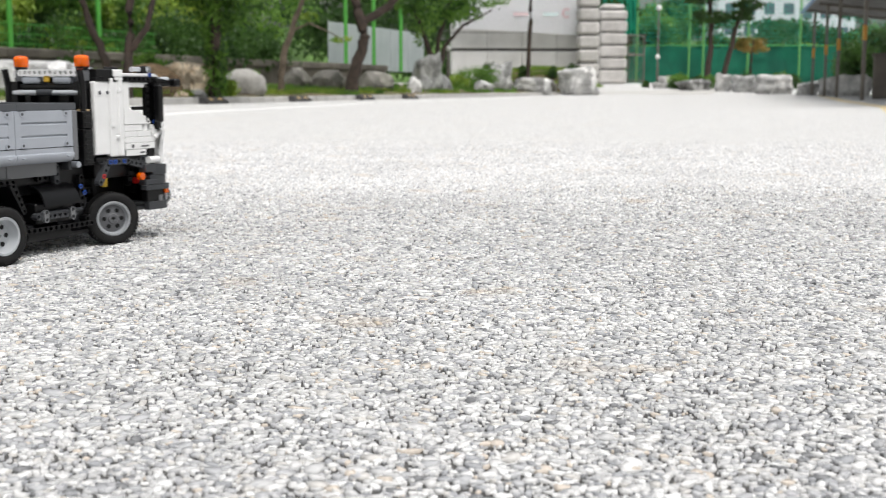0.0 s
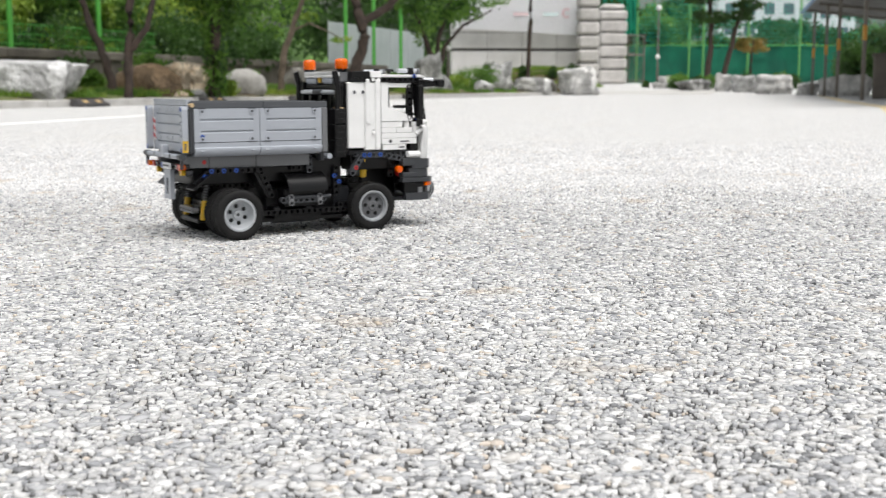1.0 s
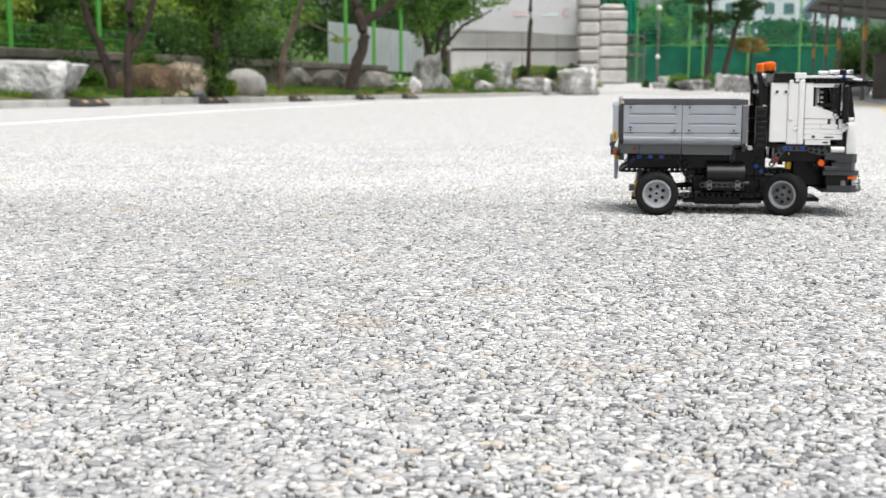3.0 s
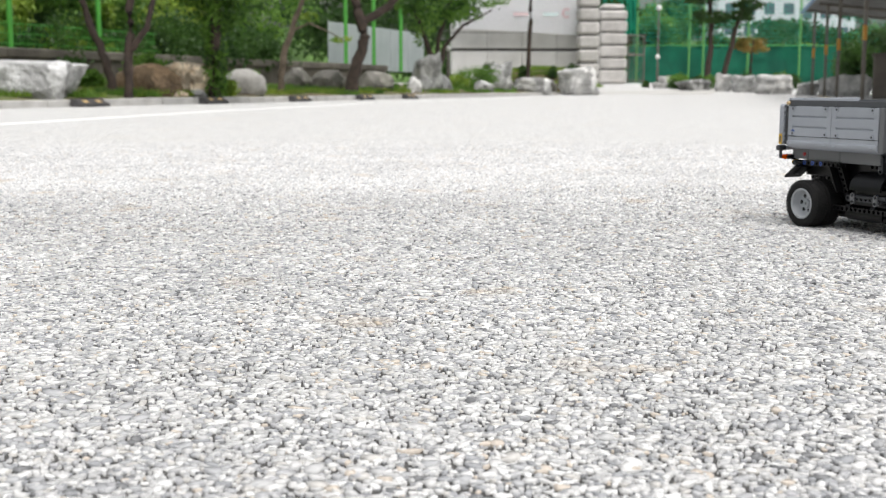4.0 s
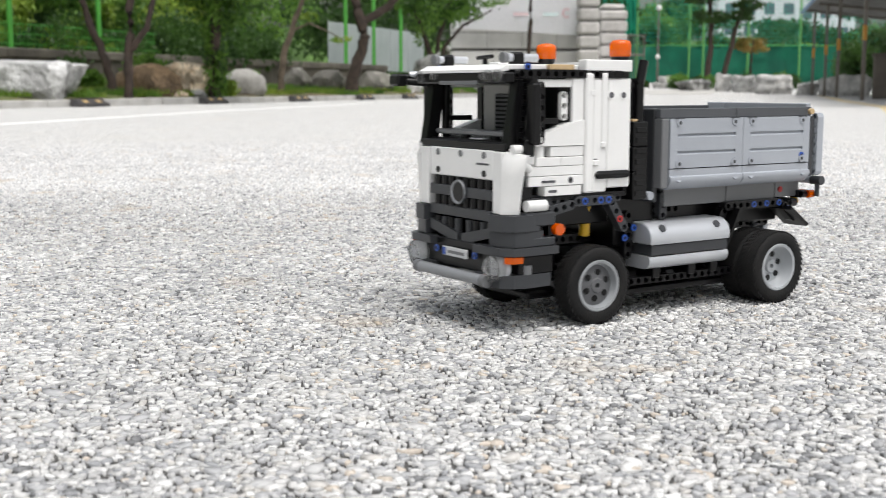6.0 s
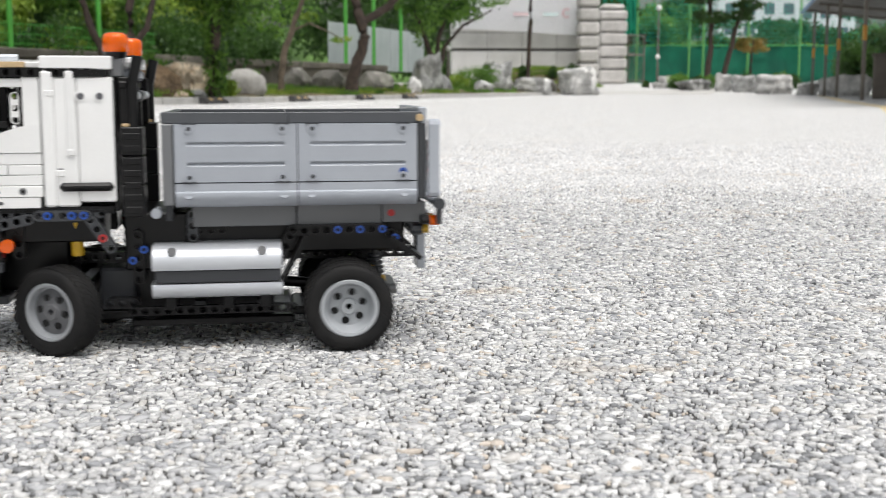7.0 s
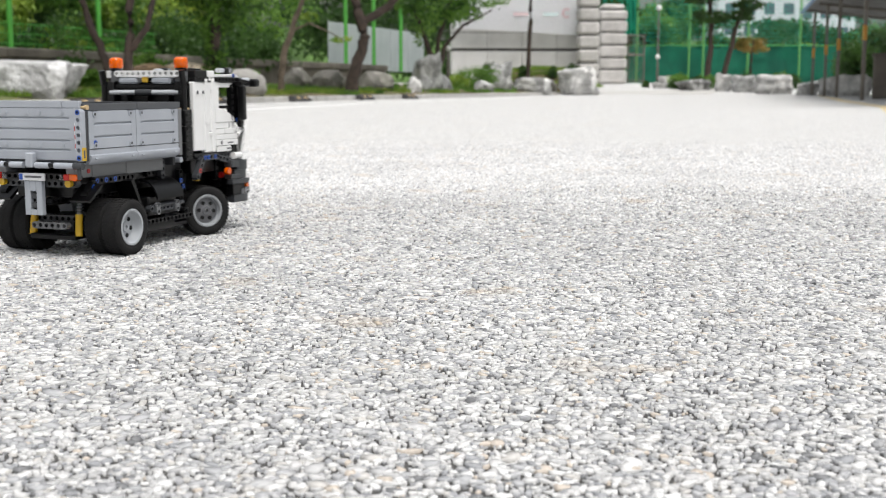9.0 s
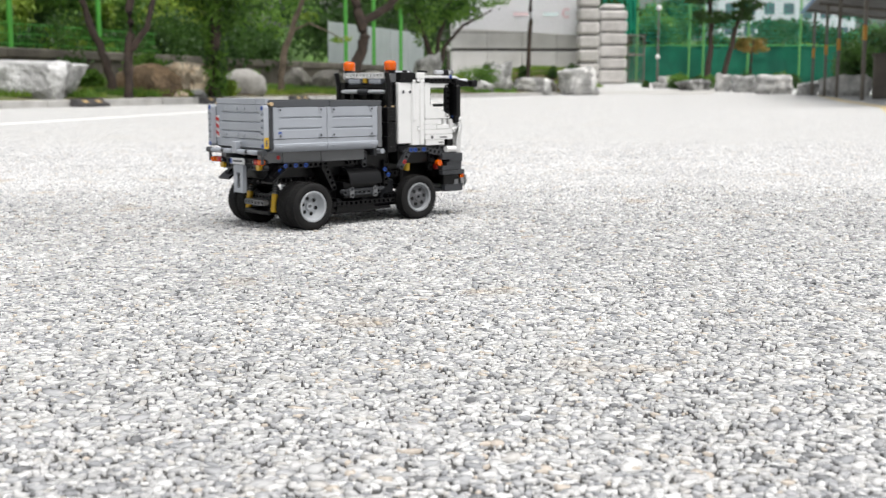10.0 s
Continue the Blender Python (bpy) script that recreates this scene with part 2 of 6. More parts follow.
FENCE_GREEN = material("green_fence_paint", (0.10, 0.42, 0.06), 0.4, second=(0.07, 0.32, 0.05), scale=5, bump=0.05, bump_scale=60)
FENCE_OLIVE = material("yellow_green_fence_paint", (0.12, 0.36, 0.10), 0.45, second=(0.09, 0.28, 0.08), scale=5, bump=0.05, bump_scale=60)
NET_TEAL = material("teal_windbreak_net", (0.012, 0.23, 0.135), 0.7, second=(0.01, 0.15, 0.095), scale=0.9, bump=0.3, bump_scale=30, fine=0.2)
NET_BRIGHT = material("bright_teal_net", (0.02, 0.45, 0.28), 0.7, second=(0.015, 0.33, 0.2), scale=0.9, bump=0.3, bump_scale=30)
SCREEN = material("pale_screen_panel", (0.46, 0.51, 0.51), 0.6, second=(0.36, 0.41, 0.41), scale=0.8, bump=0.1, bump_scale=20)
STONE_WHITE = material("pale_dressed_stone", (0.70, 0.69, 0.67), 0.8, second=(0.58, 0.57, 0.55), scale=1.2, bump=0.4, bump_scale=25, island=0.08)
STONE_GATE = material("grey_dressed_stone", (0.60, 0.575, 0.55), 0.85, second=(0.44, 0.425, 0.40), scale=1.6, bump=0.6, bump_scale=18, island=0.1)
JOINT = material("dark_stone_joint", (0.09, 0.085, 0.08), 0.9)
BANNER = material("white_banner_cloth", (0.93, 0.93, 0.95), 0.6, second=(0.89, 0.90, 0.92), scale=0.6, bump=0.05, bump_scale=10)
PINK_PRINT = material("faded_pink_print", (0.86, 0.66, 0.68), 0.6)
TEAL_PRINT = material("faded_teal_print", (0.70, 0.84, 0.83), 0.6)
STEEL_GREY = material("weathered_steel", (0.20, 0.185, 0.165), 0.5, metal=0.3, second=(0.13, 0.11, 0.09), scale=6, bump=0.1, bump_scale=60)
WHITE_PLASTIC = material("white_globe", (0.80, 0.80, 0.78), 0.4)
ROOF_SHEET = material("grey_roof_sheet", (0.26, 0.26, 0.25), 0.6, metal=0.2, second=(0.18, 0.18, 0.17), scale=1.2, bump=0.1, bump_scale=20)
BLUE_EDGE = material("blue_fascia_paint", (0.16, 0.30, 0.48), 0.5)
ORANGE_TAPE = material("orange_warning_tape", (0.62, 0.30, 0.05), 0.5)
HUT = material("brown_grey_cladding", (0.17, 0.15, 0.13), 0.8, second=(0.12, 0.105, 0.09), scale=2, bump=0.3, bump_scale=15)
TOWER = material("far_tower_render", (0.62, 0.65, 0.68), 0.8, second=(0.55, 0.57, 0.60), scale=0.1)
GLASS_FAR = material("far_window_glass", (0.10, 0.13, 0.16), 0.15)
RUBBER_RAMP = material("black_rubber_ramp", (0.035, 0.035, 0.038), 0.75, second=(0.07, 0.065, 0.06), scale=8, bump=0.3, bump_scale=80)
REFLECT_YELLOW = material("yellow_reflector", (0.52, 0.36, 0.15), 0.4)


# ---- mesh tools ----
def part(name, bm, mat, parent=None, label="", smooth=None):
    me = bpy.data.meshes.new(name)
    if smooth is not None:
        for f in bm.faces:
            f.smooth = True
        for e in bm.edges:
            if len(e.link_faces) == 2 and e.calc_face_angle(0) > radians(smooth):
                e.smooth = False
    bm.to_mesh(me)
    bm.free()
    me.materials.append(mat)
    ob = new(name, me)
    if parent:
        ob.parent = parent
    if label:
        tagged(ob, label)
    return ob


def empty(name, m=None):
    ob = new(name)
    ob.empty_display_size = 0.05
    if m is not None:
        ob.matrix_world = m
    return ob


def box(bm, x0, x1, y0, y1, z0, z1, bev=0.0, m=None):
    r = bmesh.ops.create_cube(bm, size=1.0)
    vs = r["verts"]
    mm = Matrix.Translation(((x0 + x1) / 2, (y0 + y1) / 2, (z0 + z1) / 2)) @ Matrix.Diagonal((abs(x1 - x0), abs(y1 - y0), abs(z1 - z0), 1))
    bmesh.ops.transform(bm, matrix=(m @ mm) if m is not None else mm, verts=vs)
    if bev:
        es = list({e for v in vs for e in v.link_edges})
        bmesh.ops.bevel(bm, geom=es, offset=bev, segments=1, affect="EDGES")
    return bm


def cyl(bm, a, b, r, r2=None, seg=12):
    a, b = Vector(a), Vector(b)
    d = b - a
    m = Matrix.Translation((a + b) / 2) @ d.to_track_quat("Z", "Y").to_matrix().to_4x4()
    bmesh.ops.create_cone(bm, cap_ends=True, segments=seg, radius1=r, radius2=r if r2 is None else r2, depth=d.length, matrix=m)
    return bm


def prism(bm, pts, axis, a0, a1):
    """A polygon drawn in the two other axes, pulled along axis from a0 to a1."""
    def at(p, a):
        return {"x": (a, p[0], p[1]), "y": (p[0], a, p[1]), "z": (p[0], p[1], a)}[axis]
    v0 = [bm.verts.new(at(p, a0)) for p in pts]
    v1 = [bm.verts.new(at(p, a1)) for p in pts]
    fs = [bm.faces.new(v0), bm.faces.new(list(reversed(v1)))]
    n = len(pts)
    for i in range(n):
        j = (i + 1) % n
        fs.append(bm.faces.new((v0[j], v0[i], v1[i], v1[j])))
    bmesh.ops.recalc_face_normals(bm, faces=fs)
    return bm


def tube(bm, pts, radii, seg=8):
    """A tapered tube through points."""
    rings = []
    for i, p in enumerate(pts):
        p = Vector(p)
        d = (Vector(pts[min(i + 1, len(pts) - 1)]) - Vector(pts[max(i - 1, 0)])).normalized()
        q = d.to_track_quat("Z", "Y").to_matrix()
        rings.append([bm.verts.new(p + q @ Vector((math.cos(2 * math.pi * k / seg) * radii[i], math.sin(2 * math.pi * k / seg) * radii[i], 0))) for k in range(seg)])
    for a, b in zip(rings, rings[1:]):
        for k in range(seg):
            bm.faces.new((a[k], a[(k + 1) % seg], b[(k + 1) % seg], b[k]))
    bm.faces.new(rings[-1])
    bm.faces.new(list(reversed(rings[0])))
    return bm


def mesh_from(name, verts, faces, mat, parent=None):
    """A mesh from arrays: verts (n, 3), faces (m, 3 or 4)."""
    me = bpy.data.meshes.new(name)
    k = faces.shape[1]
    me.vertices.add(len(verts))
    me.vertices.foreach_set("co", np.ascontiguousarray(verts, dtype=np.float32).ravel())
    me.loops.add(faces.size)
    me.loops.foreach_set("vertex_index", np.ascontiguousarray(faces, dtype=np.int32).ravel())
    me.polygons.add(len(faces))
    me.polygons.foreach_set("loop_start", np.arange(0, faces.size, k, dtype=np.int32))
    me.polygons.foreach_set("loop_total", np.full(len(faces), k, dtype=np.int32))
    me.update(calc_edges=True)
    me.materials.append(mat)
    ob = new(name, me)
    if parent:
        ob.parent = parent
    return ob


def leaves(name, blobs, count, size, mat, parent=None, seed=1):
    """Leaves as small bent quads, in uneven clumps over ellipsoids (x, y, z, rx, ry, rz)."""
    rng = np.random.default_rng(seed)
    vol = np.array([b[3] * b[4] * b[5] for b in blobs]) ** (2 / 3)
    which = rng.choice(len(blobs), count, p=vol / vol.sum())
    B = np.array(blobs)[which]
    clump = rng.normal(size=(len(blobs) * 40, 3))
    clump /= np.linalg.norm(clump, axis=1, keepdims=True)
    pick = rng.integers(0, 40, count) + which * 40
    d = clump[pick] * rng.uniform(0.55, 1.05, (len(clump), 1))[pick] + rng.normal(scale=0.16, size=(count, 3))
    c = B[:, :3] + d * B[:, 3:6]
    u = rng.normal(size=(count, 3))
    u /= np.linalg.norm(u, axis=1, keepdims=True)
    w = np.cross(u, rng.normal(size=(count, 3)))
    w /= np.linalg.norm(w, axis=1, keepdims=True)
    s = size * rng.uniform(0.6, 1.3, (count, 1))
    nrm = np.cross(u, w)
    v = np.stack([c - u * s, c + w * s * 0.45 + nrm * s * 0.12, c + u * s, c - w * s * 0.45 + nrm * s * 0.12], 1).reshape(-1, 3)
    return mesh_from(name, v, np.arange(count * 4).reshape(-1, 4), mat, parent)


# ---- ground ----
def ground_z(y):
    """Level round the camera, then a slight fall to the gutter, and the rise to the gate."""
    t = min(max((y - 2.4) / 6.0, 0.0), 1.0)
    z = -0.1 * t * t * (3 - 2 * t)
    if y > 46:
        z += 0.034 * min(y - 46, 16)
    return z


def kerb_at(s, off, z=0.0):
    """A point s metres along the kerb and off metres behind its face."""
    return Vector((-6.06 + 0.33 * s - 0.944 * off, 15.91 + 0.944 * s + 0.33 * off, z))


KERB = Matrix.Translation((-6.06, 15.91, 0)) @ Matrix(((0.33, -0.944, 0, 0), (0.944, 0.33, 0, 0), (0, 0, 1, 0), (0, 0, 0, 1)))


def build_ground():
    bm = bmesh.new()
    ys = [-400, -60, -8, -2, 0, 0.3, 0.46, 1, 1.7, 1.9, 2.4, 3, 3.6, 4.2, 5, 5.8, 6.6, 7.4, 8.4, 12, 20, 30, 40, 46, 47, 50, 54, 58, 62, 66, 120, 900]
    grid = []
    for y in ys:
        grid.append([bm.verts.new((x, y, ground_z(y) - 0.0014)) for x in (-900, -60, -20, -8, -2, 0, 2, 8, 20, 60, 900)])
    for a, b in zip(grid, grid[1:]):
        for i in range(10):
            bm.faces.new((a[i], a[i + 1], b[i + 1], b[i]))
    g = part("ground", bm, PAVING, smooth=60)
    return tagged(g, "light grey washed aggregate paving of small stones", "paving", kind="structure")


ground = build_ground()


def strip(name, pts, width, lift, mat, label, category):
    bm = bmesh.new()
    rows = []
    fine = []
    for (x0, y0), (x1, y1) in zip(pts, pts[1:]):
        for k in range(8):
            fine.append((x0 + (x1 - x0) * k / 8, y0 + (y1 - y0) * k / 8))
    fine.append(pts[-1])
    for i, (x, y) in enumerate(fine):
        a, b = fine[max(i - 1, 0)], fine[min(i + 1, len(fine) - 1)]
        d = Vector((b[0] - a[0], b[1] - a[1])).normalized()
        nx, ny = -d.y * width / 2, d.x * width / 2
        rows.append([bm.verts.new((x + s * nx, y + s * ny, ground_z(y + s * ny) + lift)) for s in (-1, 1)])
    for a, b in zip(rows, rows[1:]):
        bm.faces.new((a[0], b[0], b[1], a[1]))
    return tagged(part(name, bm, mat), label, category, kind="structure")


strip("road_marking", [(-7.5, 0.5), (-3.95, 7.6), (-3.45, 9.3), (-2.75, 14.7), (-1.5, 21.0), (0.6, 27.5), (2.6, 34)], 0.2, 0.0005, PAINT_LINE, "worn white painted line along the paving", "road marking")
strip("road_marking", [(4.0, 10.0), (6.6, 17.3), (8.5, 24.5), (11.0, 33.0), (13.6, 42.0)], 0.2, 0.0005, YELLOW_LINE, "faded yellow painted line beside the shelter posts", "road marking")


def build_ramp():
    bm = bmesh.new()
    prof = [(6.17, 47.5), (10.54, 46.5), (13.0, 52), (16, 66), (6.5, 66), (5.3, 52)]
    prism(bm, prof, "z", -0.3, 0.0)
    for v in bm.verts:
        v.co.z += ground_z(v.co.y) + 0.012
    return tagged(part("gate_ramp", bm, CONCRETE), "pale concrete ramp rising to the gate", "ramp", kind="structure")


build_ramp()


# ---- kerb, bank and retaining wall ----
def build_kerb():
    root = tagged(empty("kerb"), "low pale granite kerb along the planted bank", "kerb", kind="structure")
    bm = bmesh.new()
    box(bm, 0.006, 0.994, 0, 0.16, -0.25, 0.012, 0.012)
    first = part("kerb_stone", bm, KERB_STONE, root)
    rng = random.Random(4)
    for i in range(-22, 35):
        o = first if i == -22 else new("kerb_stone", first.data)
        o.parent = root
        o.matrix_world = KERB @ pose(i, rng.uniform(-0.006, 0.006), rng.uniform(-0.006, 0.006), 0, 0, rng.uniform(-0.3, 0.3))


build_kerb()


def kerb_ramp():
    """A wedge of black rubber with two yellow reflectors."""
    root = empty("kerb_ramp")
    bm = bmesh.new()
    prism(bm, [(-0.22, -0.1), (-0.03, -0.1), (-0.003, 0.022), (-0.09, 0.022), (-0.215, -0.06)], "x", -0.36, 0.36)
    for v in bm.verts:
        if v.co.z > -0.05:
            v.co.x *= 0.9
    part("wedge", bm, RUBBER_RAMP, root)
    for sx in (-0.16, 0.16):
        bm = bmesh.new()
        box(bm, sx - 0.055, sx + 0.055, -0.03, 0.03, -0.006, 0.006, 0.004, Matrix.Translation((0, -0.155, -0.018)) @ Matrix.Rotation(radians(33), 4, "X"))
        part("reflector", bm, REFLECT_YELLOW, root, "yellow reflector")
    return tagged(root, "black rubber kerb ramp with yellow reflectors", "kerb ramp", "kerb ramps")


ramp_first = kerb_ramp()
ramp_first.matrix_world = KERB @ pose(1.84, 0, 0)
for s in (5.47, 8.99, 12.47, 15.44, -7.5, -14.0):
    copy_thing(ramp_first, KERB @ pose(s, 0, 0))


def build_bank():
    bm = bmesh.new()
    rng = random.Random(9)
    offs = [0.16, 0.4, 0.8, 1.3, 1.9, 2.6, 3.3]
    hs = [-0.01, 0.03, 0.06, 0.10, 0.17, 0.24, 0.30]
    rows = []
    for i in range(-44, 70):
        s = i * 0.5
        rows.append([bm.verts.new(kerb_at(s, o, h + (rng.uniform(-0.03, 0.03) if 0 < k < 6 else 0))) for k, (o, h) in enumerate(zip(offs, hs))])
    for a, b in zip(rows, rows[1:]):
        for k in range(len(offs) - 1):
            bm.faces.new((a[k], b[k], b[k + 1], a[k + 1]))
    return tagged(part("bank", bm, SOIL, smooth=80), "planted bank of grass and brown soil", "bank", kind="structure")


build_bank()


def grass(name, pts, count, h, mat, label, seed):
    """Upright blades over a list of patches (x, y, z, radius)."""
    rng = np.random.default_rng(seed)
    A = np.array(pts)[rng.integers(0, len(pts), count)]
    ang, rad = rng.uniform(0, 2 * np.pi, count), np.sqrt(rng.uniform(0, 1, count)) * A[:, 3]
    c = np.stack([A[:, 0] + np.cos(ang) * rad, A[:, 1] + np.sin(ang) * rad, A[:, 2]], 1)
    hh = h * rng.uniform(0.5, 1.3, count)
    t = rng.uniform(0, 2 * np.pi, count)
    w = np.stack([np.cos(t), np.sin(t), 0 * t], 1) * 0.012
    lean = rng.normal(scale=0.35, size=(count, 3)) * hh[:, None]
    lean[:, 2] = hh
    v = np.stack([c - w, c + w, c + lean], 1).reshape(-1, 3)
    ob = mesh_from(name, v, np.arange(count * 3).reshape(-1, 3), mat)
    return tagged(ob, label, "grass", kind="stuff")


def bank_patches(lo, hi, o0, o1, n, seed):
    rng = random.Random(seed)
    out = []
    for _ in range(n):
        s, o = rng.uniform(lo, hi), rng.uniform(o0, o1)
        p = kerb_at(s, o)
        out.append((p.x, p.y, 0.0 + 0.085 * o, rng.uniform(0.1, 0.4)))
    return out


grass("grass", bank_patches(-16, 33, 0.3, 2.8, 170, 5), 34000, 0.11, LEAF_MID, "short green grass on the bank", 3)
grass("grass", bank_patches(-10, 20, 0.35, 1.6, 60, 15), 14000, 0.10, LEAF_LIGHT, "bright yellow-green grass along the kerb", 13)


def build_wall_back():
    root = tagged(empty("wall_retaining"), "old dark concrete retaining wall behind the bank", "wall", kind="structure")
    bm = bmesh.new()
    box(bm, 0.01, 1.99, 0, 0.3, -0.2, 0.72, 0.02, None)
    slab = part("wall_block", bm, WALL_OLD, root)
    bm = bmesh.new()
    box(bm, 0.0, 2.0, -0.05, 0.36, 0.72, 0.9, 0.02)
    cap = part("wall_cap", bm, WALL_OLD, root)
    for i, s in enumerate(range(-26, 22, 2)):
        for o in (slab, cap):
            q = o if i == 0 else new(o.name.split(".")[0], o.data)
            q.parent = root
            q.matrix_world = KERB @ pose(s, 3.2, 0)


build_wall_back()


def boulder(seed, sx, sy, sz, mat, label, x, y, z, turn=0, cut=5, rough=0.16, name="boulder", square=0.72):
    """A rounded rock with flat broken faces, half sunk a little into the soil."""
    rng = random.Random(seed)
    bm = bmesh.new()
    bmesh.ops.create_icosphere(bm, subdivisions=4, radius=1.0)
    planes = []
    for _ in range(cut * 3 if cut > 3 else cut):
        n = Vector((rng.uniform(-1, 1), rng.uniform(-1, 1), rng.uniform(-0.3, 1))).normalized()
        planes.append((n, rng.uniform(0.66, 0.92)))
    shift = Vector((rng.uniform(0, 50), rng.uniform(0, 50), rng.uniform(0, 50)))
    for v in bm.verts:
        p = v.co.copy()
        p = Vector([math.copysign(abs(c) ** square, c) for c in p])
        p *= 1 + rough * (noise.noise(p * 1.3 + shift)) + rough * 0.5 * noise.noise(p * 3.1 + shift) + rough * 0.2 * noise.noise(p * 8 + shift)
        for n, d in planes:
            over = p.dot(n) - d
            if over > 0:
                p -= n * over
        v.co = Vector((p.x * sx * 0.56, p.y * sy * 0.56, p.z * sz * 0.68 + sz * 0.38))
    ob = part(name, bm, mat, smooth=16)
    ob.matrix_world = pose(x, y, z, 0, 0, turn)
    return tagged(ob, label, "rock")


def block_rock(seed, sx, sy, sz, mat, label, x, y, z, turn=0, jit=0.16, chip=0.05):
    """A split block: crooked corners, worn edges, uneven broken faces and ledges."""
    rng = random.Random(seed)
    bm = bmesh.new()
    bmesh.ops.create_cube(bm, size=1.0)
    for v in bm.verts:
        v.co += Vector((rng.uniform(-jit, jit), rng.uniform(-jit, jit), rng.uniform(-jit, jit) if v.co.z > 0 else 0))
    bmesh.ops.bevel(bm, geom=bm.edges[:], offset=0.09, segments=2, affect="EDGES", profile=0.45)
    bmesh.ops.triangulate(bm, faces=bm.faces[:])
    for _ in range(3):
        bmesh.ops.subdivide_edges(bm, edges=[e for e in bm.edges if e.calc_length() > 0.09], cuts=1)
        bmesh.ops.triangulate(bm, faces=bm.faces[:])
    shift = Vector((rng.uniform(0, 50), rng.uniform(0, 50), rng.uniform(0, 50)))
    for v in bm.verts:
        p = v.co.copy()
        d = p.normalized()
        step = math.floor((p.z + 0.12 * noise.noise(p * 2 + shift)) * 4.5) % 2
        p += d * (chip * noise.noise(p * 2.2 + shift) * 1.6 + chip * 0.8 * noise.noise(p * 6 + shift) + chip * 0.5 * step)
        v.co = Vector((p.x * sx, p.y * sy, (p.z + 0.45) * sz))
    ob = part("boulder", bm, mat, smooth=22)
    ob.matrix_world = pose(x, y, z, 0, 0, turn)
    return tagged(ob, label, "rock")


block_rock(11, 1.42, 0.8, 0.60, ROCK_SLAB, "large pale grey granite block behind the kerb", -6.28, 17.66, -0.02, 14)
boulder(12, 0.8, 0.7, 0.58, ROCK_DARK, "dark grey boulder leaning on a larger one", -6.83, 17.49, 0.03, 30, 6)
boulder(13, 1.2, 0.8, 0.50, ROCK_BROWN, "brown boulder joined to a tan split block", -5.44, 21.2, 0.1, 14, 5, 0.16, square=0.6)
block_rock(17, 0.78, 0.6, 0.46, ROCK_TAN, "tan split boulder with a flat top", -4.72, 21.6, 0.17, 14, 0.17, 0.08)
boulder(33, 0.3, 0.3, 0.14, ROCK_GREY, "small grey stone propping a split boulder", -4.5, 21.3, 0.02, 25, 4)
boulder(15, 0.35, 0.3, 0.12, ROCK_TAN, "small tan stone under a split boulder", -4.77, 21.12, 0.0, 5, 4)
boulder(16, 0.90, 0.75, 0.52, ROCK_ROUND, "smooth round grey boulder on the bank", -4.13, 23.85, 0.02, 10, 2, 0.08, square=0.85)
boulder(17, 0.7, 0.6, 0.55, ROCK_DARK, "dark boulder in the shade of the wall", -3.69, 29.34, 0.14, 10, 5)
boulder(18, 1.0, 0.8, 0.56, ROCK_DARK, "grey lichened boulder below the wall", -2.93, 29.70, 0.12, 25, 5)
boulder(19, 0.95, 0.8, 0.50, ROCK_DARK, "dark rounded boulder beside a trunk", -1.88, 32.11, 0.12, 10, 4)
block_rock(20, 0.95, 0.7, 1.12, ROCK_GREY, "tall upright grey rock on the bank", -0.47, 34.93, -0.05, 20, 0.26, 0.09)
boulder(21, 0.5, 0.4, 0.6, ROCK_PALE, "pale upright stone beside a tall rock", -0.83, 33.14, -0.05, 40, 10, 0.24, square=0.5)
boulder(22, 0.7, 0.6, 0.6, ROCK_GREY, "grey upright rock at the bank's end", -0.02, 35.61, 0.0, 40, 6, 0.2)
boulder(23, 0.75, 0.6, 0.42, ROCK_GREY, "small grey rock at the bank's end", 1.40, 39.07, 0.0, 0, 6)
block_rock(24, 0.8, 0.7, 0.95, ROCK_GREY, "grey pointed rock on the mound", 2.09, 43.17, 0.0, 25, 0.28, 0.09)
block_rock(25, 1.5, 1.0, 0.56, ROCK_PALE, "pale angular rock edging the mound", 3.35, 44.35, -0.02, 10)
boulder(26, 0.6, 0.6, 0.6, ROCK_DARK, "dark angular rock edging the mound", 4.38, 47.59, -0.02, 30, 8)
block_rock(27, 1.3, 0.9, 1.05, ROCK_PALE, "pale square rock by the gate ramp", 5.3, 46, -0.02, 20)
for i, (u, x, y, z, w, h, mat, txt) in enumerate((
        (0, 10.15, 54, 0.1, 1.0, 0.30, ROCK_PALE, "low pale rock beside the ramp"),
        (0, 11.1, 57, 0.3, 1.1, 0.45, ROCK_PALE, "pale rock behind a clipped bush"),
        (1, 11.07, 51, 0.05, 1.75, 0.48, ROCK_GREY, "grey flat rock along the far edge"),
        (2, 12.01, 50, 0.02, 0.80, 0.78, ROCK_PALE, "upright pale rock along the far edge"),
        (3, 12.67, 49, 0.0, 0.9, 0.72, ROCK_GREY, "square grey rock along the far edge"),
        (4, 13.67, 47.5, -0.05, 1.95, 0.74, ROCK_PALE, "broad pale pointed rock along the far edge"),
        (5, 14.35, 46, -0.1, 1.1, 0.5, ROCK_GREY, "low grey rock along the far edge"),
        (6, 14.37, 43, -0.1, 1.15, 0.70, ROCK_PALE, "pale cracked rock behind the shelter posts"),
        (7, 14.58, 41, -0.1, 1.25, 0.62, ROCK_PALE, "pale blocky rock behind the shelter posts"))):
    block_rock(40 + i, w * 0.7, 0.8, h, mat, txt, x, y, z, 15 * (i % 3), 0.22, 0.08)


